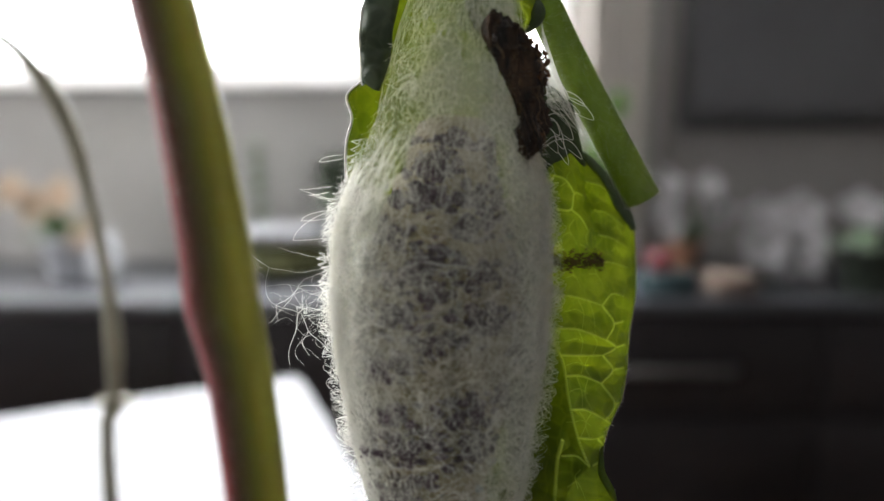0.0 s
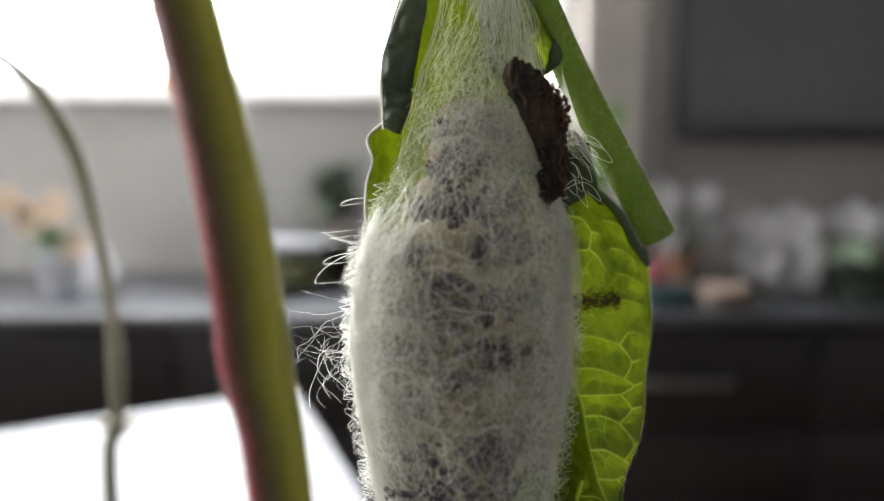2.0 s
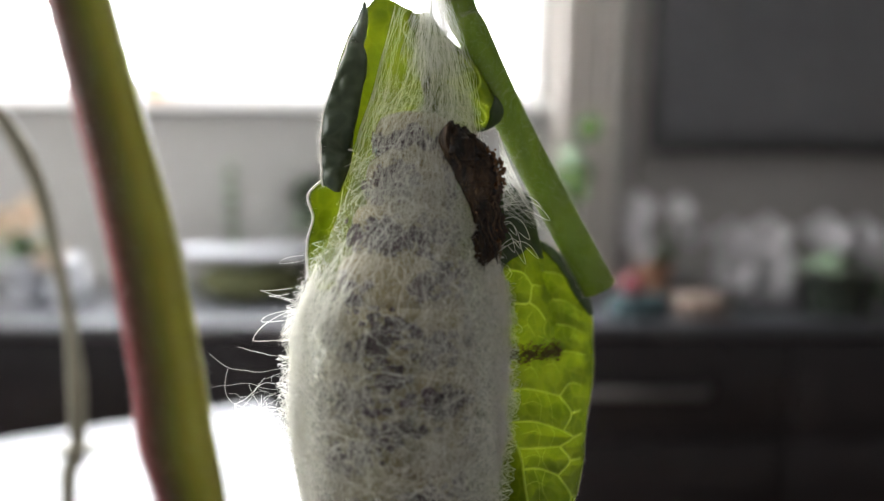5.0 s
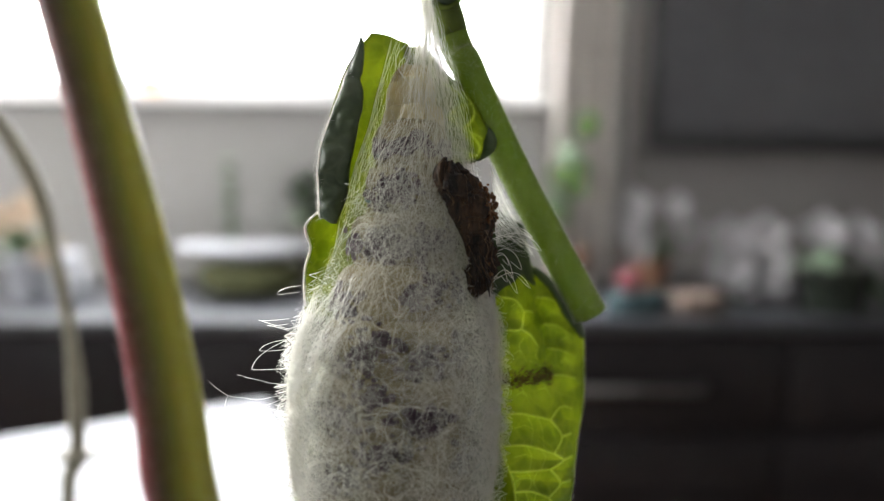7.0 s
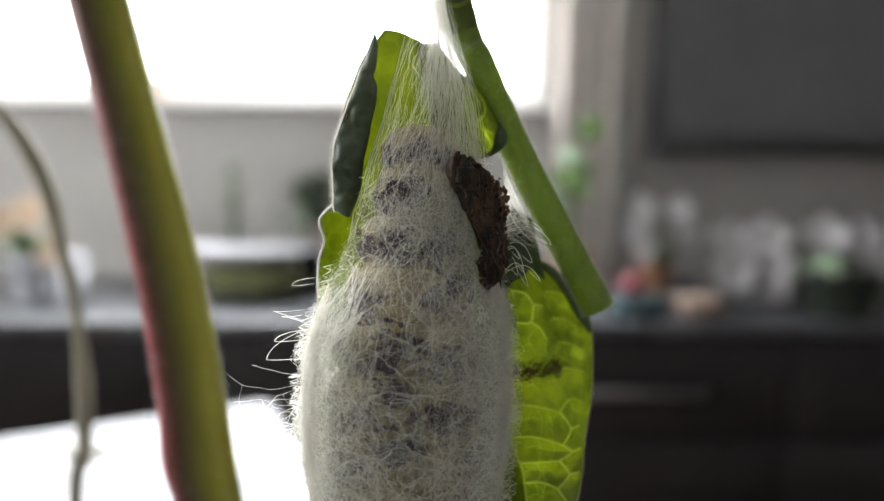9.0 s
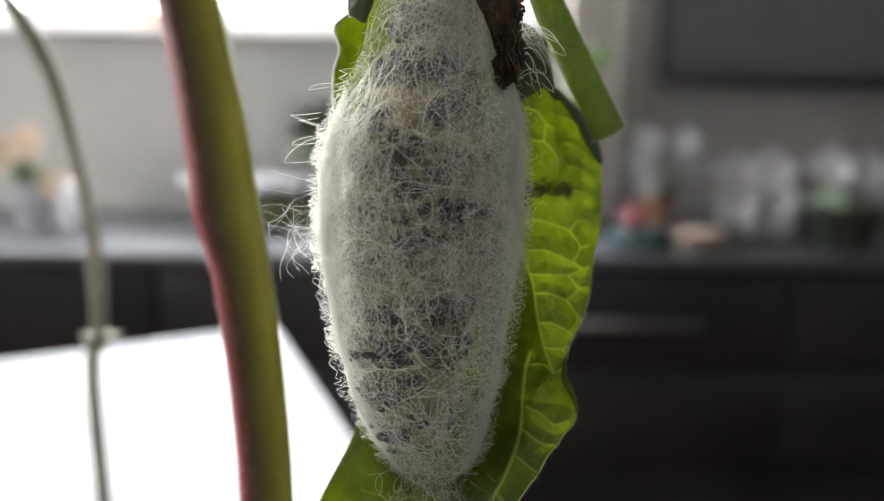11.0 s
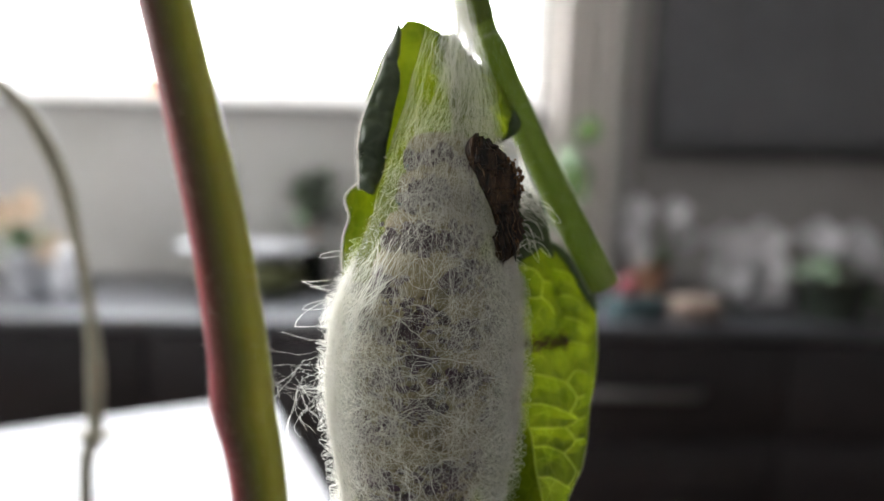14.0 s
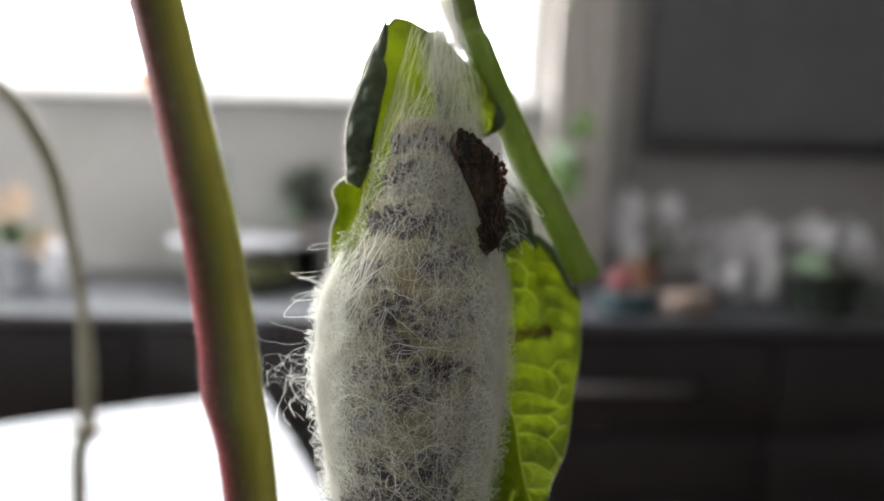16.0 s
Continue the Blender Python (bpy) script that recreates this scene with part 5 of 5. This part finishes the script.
    step = rng.uniform(0.00008, 0.00030, n)
    ph, fr, amp, slow = rng.uniform(0, 6.28, n), rng.uniform(0.15, 0.5, n), rng.uniform(0.04, 0.2, n), rng.normal(0.02, 0.05, n)
    deep, kink = rng.normal(-0.05, 0.3, n), rng.integers(8, 40, n)
    for q in range(k):
        lines[:, q] = p
        a = a + slow + amp * np.sin(ph + fr * q) + rng.normal(0, 0.06, n) + np.where(q == kink, rng.normal(0, 1.2, n), 0)
        p = p + np.stack([np.cos(a), deep * np.cos(ph + 0.1 * q), np.sin(a)], 1) * step[:, None]
    strands("tangled_tuft", lines, 0.000009 + 0.000022 * rng.random(n) ** 2, silk_bright, co, "tangled loose silk loops")
    # single hairpins on the left edge
    pins = []
    for x, z, back, drop in ((-0.0150, 0.0119, 0.0030, 0.0006), (-0.0174, 0.0085, 0.0042, -0.0018), (-0.0163, 0.0078, 0.0028, -0.0012), (-0.0182, 0.0022, 0.0050, 0.0035), (-0.0172, 0.0046, 0.004, 0.001)):
        t = np.linspace(-1, 1, 24)
        pins.append(np.stack([x + back * t * t, 0.0845 + 0.0008 * t, z + 0.00045 * np.sin(t * 2.0) + drop * np.clip(t, 0, 1) ** 1.2 + 0.0007 * np.clip(-t, 0, 1)], 1))
    strands("hairpin_threads", pins, 0.000035, silk_bright, co)
    # curls beside the brown flake
    pins = []
    for x, z, r, lean in ((0.0188, 0.0186, 0.0010, -0.0004), (0.0178, 0.0205, 0.0008, 0.0008), (0.0172, 0.0192, 0.0006, 0.0004), (0.0160, 0.0215, 0.0009, 0.0009), (0.0165, 0.0160, 0.0011, -0.001),
                          (0.0155, 0.0150, 0.0013, -0.001), (0.0175, 0.0140, 0.0012, 0.0006), (0.0150, 0.0165, 0.0008, 0.0), (0.0160, 0.0135, 0.0016, 0.0), (0.0148, 0.0142, 0.0010, -0.001)):
        t = np.linspace(0, 1, 24)
        pins.append(np.stack([0.0125 + (x - 0.0125) * np.sin(t * 2.1) / math.sin(2.1) * np.where(t < 0.75, 1, 1 - 0.6 * (t - 0.75)), 0.083 + 0.006 * t,
                              z - lean + lean * t + r * np.sin(t * 6.5)], 1))
    strands("curled_silk", pins, 0.00005, silk_bright, co)
    # sheet of white silk between flake and petiole
    n, k = 180, 10
    lines = np.empty((n, k, 3))
    a, b = rng.random(n), rng.random(n)
    for q in range(k):
        f = q / (k - 1)
        za = 0.0285 - 0.0105 * a
        zb = 0.0295 - 0.0125 * b
        lines[:, q, 0] = (0.0122 + 0.0008 * a) * (1 - f) + (0.0145 + 0.0060 * b) * f
        lines[:, q, 1] = 0.0815 * (1 - f) + 0.0965 * f
        lines[:, q, 2] = za * (1 - f) + zb * f - 0.0006 * math.sin(f * math.pi)
    strands("silk_sheet", lines, rng.uniform(0.000008, 0.000025, n), silk_bright, co, "white silk stretched to the petiole")
    # silk spun thinly over the leaf below the cocoon
    n, k = 420, 14
    lines = np.empty((n, k, 3))
    z0, x = -0.037 - 0.0105 * rng.random(n) ** 1.4, rng.normal(0.0016, 1.0, n)
    x = 0.0016 + (x - 0.0016) * (0.0031 - 0.0014 * np.clip((-z0 - 0.040) / 0.009, 0, 1))
    head, turn, off = rng.uniform(0, 6.28, n), rng.normal(0, 0.3, n), rng.uniform(0.0002, 0.0016, n)
    for q in range(k):
        left_edge, right_edge = spline(EDGES, z0).T
        lines[:, q] = blade_point((x - left_edge) / (right_edge - left_edge), z0)
        lines[:, q, 1] -= off + 0.0010
        x, z0 = x + 0.0003 * np.cos(head), z0 + 0.0003 * np.sin(head)
        head = head + turn + rng.normal(0, 0.2, n)
    strands("foot_threads", lines, 0.000006 + 0.000018 * rng.random(n) ** 2, silk, co)
    # fine hanging end at the bottom
    t = np.linspace(0, 1, 16)
    pins = [np.stack([0.0030 + 0.0004 * math.cos(i) + 0.0004 * np.sin(t * 4 + i), 0.0772 + 0.0030 * t, -0.0270 - (0.0075 + 0.0006 * i) * t], 1) for i in range(5)]
    strands("hanging_silk", pins, 0.000035, silk, co)


def brown_flake():
    fl = empty("brown_flake", PLANT, "dry dark brown scrap of bark caught in the silk", "plant scrap")
    rng = random.Random(2)
    s = np.linspace(0, 1, 60)
    # share of the length, left edge, right edge, height
    keys = [(0.0, 0.0060, 0.0086, 0.0282), (0.06, 0.0053, 0.0100, 0.0272), (0.2, 0.0056, 0.0120, 0.0246), (0.36, 0.0071, 0.0124, 0.0222), (0.55, 0.0085, 0.0121, 0.0193),
            (0.75, 0.0095, 0.0123, 0.0160), (0.86, 0.0093, 0.0119, 0.0144), (0.95, 0.0099, 0.0110, 0.0128), (1.0, 0.0102, 0.0105, 0.0120)]
    left, right, height = spline(keys, s).T
    depth = 0.0792 + 0.0014 * s
    rows = []
    for k in range(len(s)):
        u = np.linspace(-1, 1, 34)
        jag = [0.00055 * noise.noise(Vector((q, 0, s[k] * 17))) + 0.0003 * noise.noise(Vector((q + 5, 0, s[k] * 46))) for q in (0.3, 7.7)]
        mid, half = (left[k] + right[k]) / 2, (right[k] - left[k]) / 2
        x = mid + half * u + np.where(u < 0, -u * jag[0] * 0.5, u * jag[1] * 1.4)
        ridge = np.array([noise.noise(Vector((a * 4 + 0.8 * s[k], s[k] * 4, 1.7))) * 0.0007 + noise.noise(Vector((a * 13, s[k] * 6, 4.1))) * 0.0005
                          + noise.noise(Vector((a * 30, s[k] * 22, 9.1))) * 0.00022 for a in u])
        rag = np.array([noise.noise(Vector((a * 6, 8.2, 0.0))) * 0.0009 for a in u]) * (math.exp(-(s[k] / 0.06) ** 2) + 1.4 * math.exp(-((1 - s[k]) / 0.12) ** 2))
        rows.append(np.stack([x, depth[k] + 0.0014 * u**2 + ridge + 0.0010 * u, height[k] + rag - 0.0004 * u], 1))
    part("bark_scrap", sheet(np.array(rows), 0.0006), flake_brown, fl)
    # torn layers lying over one another, lifted at their edges
    for q in range(18):
        a, ln, u0 = rng.uniform(0.02, 0.8), rng.uniform(0.1, 0.3), rng.uniform(-0.85, 0.85)
        wide = rng.uniform(0.0006, 0.0014)
        b = min(1.0, a + ln)
        strip = []
        for f in np.linspace(0, 1, 14):
            at = a + (b - a) * f
            l, r, z = (float(v) for v in spline(keys, at)[0])
            u = np.linspace(-1, 1, 6)
            w = wide * (0.25 + math.sin(math.pi * min(1.0, 0.1 + 0.8 * f)) ** 0.5) * (1 + 0.5 * noise.noise(Vector((q, f * 6, 0))))
            mid = (l + r) / 2 + u0 * (r - l) / 2 * 0.85 + 0.0003 * noise.noise(Vector((q * 3.1, f * 3, 2)))
            strip.append(np.stack([mid + w * u, 0.0790 + 0.0014 * at + 0.0014 * u0**2 + 0.0010 * u0 - 0.00035 - 0.0004 * rng.random() * abs(2 * f - 1) + 0.0003 * (u**2) * noise.noise(Vector((q, 3, f * 4))),
                                   np.full(6, z) + 0.0003 * u * noise.noise(Vector((q, 9, f * 5)))], 1))
        part("bark_layer", sheet(np.array(strip), 0.00012), flake_brown, fl)
    # frayed edge of amber crumbs
    for _ in range(95):
        at = rng.uniform(0.12, 0.92)
        l, r, z = (float(v) for v in spline(keys, at)[0])
        x, y, size = r + rng.gauss(-0.0001, 0.0004), 0.0808 + rng.uniform(-0.0008, 0.0006), rng.uniform(0.00010, 0.00038)
        bm = bmesh.new()
        bmesh.ops.create_icosphere(bm, subdivisions=1, radius=size)
        for v in bm.verts:
            v.co *= 1 + 0.5 * noise.noise(v.co * 2200 + Vector((x, y, z)) * 900)
            v.co.z *= 1.3
        part("crumb", bm, amber, fl, m=pose(x, y, z, rng.uniform(0, 180), rng.uniform(0, 180), 0))
    fibres = []
    for _ in range(30):
        at = rng.uniform(0.03, 0.85)
        l, r, z = (float(v) for v in spline(keys, at)[0])
        x = rng.uniform(l, r)
        t = np.linspace(0, 1, 8)
        ln = rng.uniform(0.0008, 0.0035)
        fibres.append(np.stack([x + 0.18 * ln * t + 0.0003 * np.sin(t * rng.uniform(2, 6) + x * 9000), np.full(8, 0.0783 + 0.0014 * at) - 0.0003 * np.sin(t * 3) + rng.uniform(-0.0002, 0.0004), z - ln * t], 1))
    strands("bark_fibre", fibres, np.array([rng.uniform(0.00002, 0.00006) for _ in fibres]), flake_tan, fl)
    for k in range(9):
        at = rng.uniform(0.7, 0.9)
        l, r, z = (float(v) for v in spline(keys, at)[0])
        x = rng.uniform(l, r)
        part("splinter", tube([(x, 0.0796, z + 0.0012), (x + 0.0002, 0.0792, z - 0.0004), (x + 0.0005, 0.0796, z - 0.0021)], [0.0002, 0.00025, 0.00004], 6), flake_brown, fl)


# ---- the caterpillar inside, in segments ----
# rest height, radius, share of the body's lift; the first two follow the head
SEGMENTS = [(0.0210, 0.0035, 1.0), (0.0205, 0.0044, 1.0), (0.0240, 0.0050, 1.0), (0.0192, 0.0059, 0.85), (0.0138, 0.0070, 0.68), (0.0081, 0.0085, 0.5), (0.0021, 0.0099, 0.35),
            (-0.0041, 0.0107, 0.22), (-0.0104, 0.0103, 0.12), (-0.0164, 0.0094, 0.05), (-0.0221, 0.0083, 0.0), (-0.0274, 0.0068, 0.0), (-0.0321, 0.0050, 0.0)]


def caterpillar():
    cp = empty("caterpillar", PLANT, "cream-white caterpillar with dark bands spinning inside its cocoon", "caterpillar")
    rng = random.Random(9)
    pieces = []
    head = bmesh.new()
    lathe([(0.0018, -0.0030), (0.0026, -0.0018), (0.0029, -0.0004), (0.0029, 0.0010), (0.0026, 0.0022), (0.0020, 0.0031), (0.0010, 0.0036), (0.0003, 0.0037)], 44, head, squash=0.85)
    for v in head.verts:
        cleft = math.exp(-(v.co.x / 0.0006) ** 2) * max(0.0, v.co.z + 0.001) * 0.07
        v.co.z -= cleft
        v.co.y *= 1 - 40 * cleft
        v.co += v.co.normalized() * (0.0005 * noise.noise(v.co * 520) + 0.00035 * noise.noise(v.co * 1500))
    hd = part("head", head, caterpillar_head, cp, "yellow-ochre head")
    for sx in (-1, 1):
        part("jaw", lathe([(0.0005, 0), (0.0004, 0.0003), (0.0001, 0.0006)], 10), caterpillar_dark, hd, m=pose(sx * 0.0008, -0.0008, 0.0030, 10, sx * -12, 0))
    pieces.append((hd, -0.0003, 0.0215, 1.0))
    for n, (z, r, share) in enumerate(SEGMENTS):
        h = 0.0042
        bm = lathe([(r * 0.70, -h), (r * 0.90, -h * 0.85), (r * 0.97, -h * 0.6), (r * 0.99, -h * 0.35), (r * 0.965, -h * 0.12), (r, h * 0.1), (r * 0.99, h * 0.35), (r * 0.97, h * 0.6), (r * 0.90, h * 0.85), (r * 0.70, h)], 44, squash=0.8)
        for v in bm.verts:
            v.co += v.co.normalized() * (noise.noise(v.co * 420 + Vector((0, 0, n * 3.1))) * 0.0004 + noise.noise(v.co * 1100 + Vector((0, 0, n * 1.7))) * 0.0002)
        sg = part("segment", bm, caterpillar_skin if n > 1 else caterpillar_neck, cp)
        # two rows of dark blotches across each ring of the back
        groups = ((-154, -0.0002, 26), (-124, -0.0008, 46), (-96, 0.0014, 34), (-66, -0.0004, 46), (-36, 0.0006, 20)) if n != 2 else tuple((a, 0.0002, 9) for a in range(-165, -10, 15))
        for mid, high, many in groups if n > 1 else ():
            if n == 2 or rng.random() > 0.12:
                size = 0.00052 if n != 2 else 0.0007
                blots = bmesh.new()
                turn, rise = mid + rng.gauss(0, 5), high + rng.gauss(0, 0.0005)
                for q in range(many):
                    a0, z0 = radians(turn + rng.gauss(0, 0.23 * many if n != 2 else 6)), rise + rng.gauss(0, 0.00105 if n != 2 else 0.0005)
                    wide, seed = size * rng.uniform(0.45, 1.25), rng.uniform(0, 50)
                    ring = []
                    for k in range(10):
                        b = 2 * math.pi * k / 10
                        w = wide * (1 + 0.6 * noise.noise(Vector((math.cos(b) * 1.3, math.sin(b) * 1.3, seed))))
                        ring.append((a0 + 1.3 * w * math.cos(b) / r, z0 + 0.9 * w * math.sin(b) - 0.0003 * math.sin(a0 * 2 + n)))

                    def spot(a, z):
                        rr = r * (1 - 0.20 * (abs(z) / h) ** 3) + 0.0002 + 0.00004 * q
                        return blots.verts.new((rr * math.cos(a), 0.8 * rr * math.sin(a), z))
                    centre = spot(a0, z0)
                    edge = [spot(a, z) for a, z in ring]
                    for k in range(10):
                        blots.faces.new((centre, edge[k], edge[(k + 1) % 10]))
                bmesh.ops.solidify(blots, geom=blots.faces[:], thickness=0.00015)
                part("dark_patch", blots, caterpillar_dark, sg, "blackish-violet patch")
        if n:
            for ang in (-150, -28):
                a = radians(ang + rng.uniform(-5, 5))
                way = Vector((math.cos(a), 0.8 * math.sin(a), 0.1)).normalized()
                m = Matrix.Translation((r * 0.97 * math.cos(a), 0.8 * r * 0.97 * math.sin(a), -0.0006)) @ way.to_track_quat("Z", "Y").to_matrix().to_4x4()
                part("wart", lathe([(0.0005, 0), (0.0004, 0.0004), (0.0002, 0.0008), (0.0001, 0.0009)], 10), tubercle_blue, sg, "dull blue wart", m=m)
        pieces.append((sg, 0.0006 * math.sin(n), z, share))
    return pieces


main_stem()
dry_stem()
petiole()
leaf()
cocoon()
brown_flake()
worm_pieces = caterpillar()


# ---- movement: the caterpillar heaves up in its cocoon, stretches its head into the tip to spin and draws back ----
# seconds, height of its first dark ring, how far the head is stretched out
REACH = [(0.0, 0.0135, 0.0), (0.5, 0.0138, 0.0), (1.0, 0.0160, 0.0), (1.5, 0.0185, 0.0), (2.0, 0.0205, 0.0), (2.5, 0.0225, 0.1), (3.0, 0.0275, 0.6), (3.5, 0.0280, 0.66), (4.0, 0.0258, 0.05),
         (5.0, 0.0265, 0.0), (6.3, 0.0285, 0.0), (6.5, 0.0292, 0.05), (6.7, 0.0298, 0.22), (6.9, 0.0304, 0.45), (7.0, 0.0308, 0.64), (7.1, 0.0313, 0.86), (7.3, 0.0322, 1.0), (7.5, 0.0325, 1.0),
         (7.6, 0.0324, 0.93), (7.8, 0.0312, 0.6), (8.0, 0.0303, 0.22), (8.2, 0.0298, 0.05), (9.0, 0.0285, 0.0), (10.3, 0.0265, 0.0), (11.0, 0.0250, 0.0), (11.5, 0.0250, 0.0), (12.0, 0.0250, 0.0),
         (13.0, 0.0252, 0.0), (14.0, 0.0258, 0.0), (14.5, 0.0262, 0.0), (15.2, 0.0264, 0.0), (16.0, 0.0270, 0.0)]
# tucked and stretched heights of head, first and second segment over the first dark ring
FRONT = [(-0.0025, 0.0152), (-0.0030, 0.0112), (-0.0035, 0.0055)]

# how far each piece lies to the side in the cocoon, from the head down
SIDEWAYS = (0.0010, 0.0010, 0.0010, 0.0012, 0.0014, 0.0014, 0.0012, 0.0006, 0.0, -0.0004, -0.0005, -0.0005, -0.0003, 0.0)


def motions():
    for n, (piece, x, z, share) in enumerate(worm_pieces):
        rows = []
        for t, ring, out in REACH:
            ripple = math.sin(t * 1.9 - n * 0.75)
            if n < 3:
                tucked, stretched = FRONT[n]
                high, lead = ring + tucked + (stretched - tucked) * out, out * (1.0, 0.85, 0.6)[n]
            else:
                high, lead = z + (ring - 0.024) * share + 0.0003 * ripple, 0.3 * out * share
            lean = (0.0125 * out * (1 - out) - 0.0008 * out) * lead
            rows.append((t, pose(x + SIDEWAYS[n] + lean, CY - 0.0002 + 0.0038 * lead + (0.0014 * (1 - out) if n < 3 else 0.0), high, 0, -6 * lead, 5 * math.sin(t * 1.3 - n * 0.6))))
        walk(piece, rows)


motions()
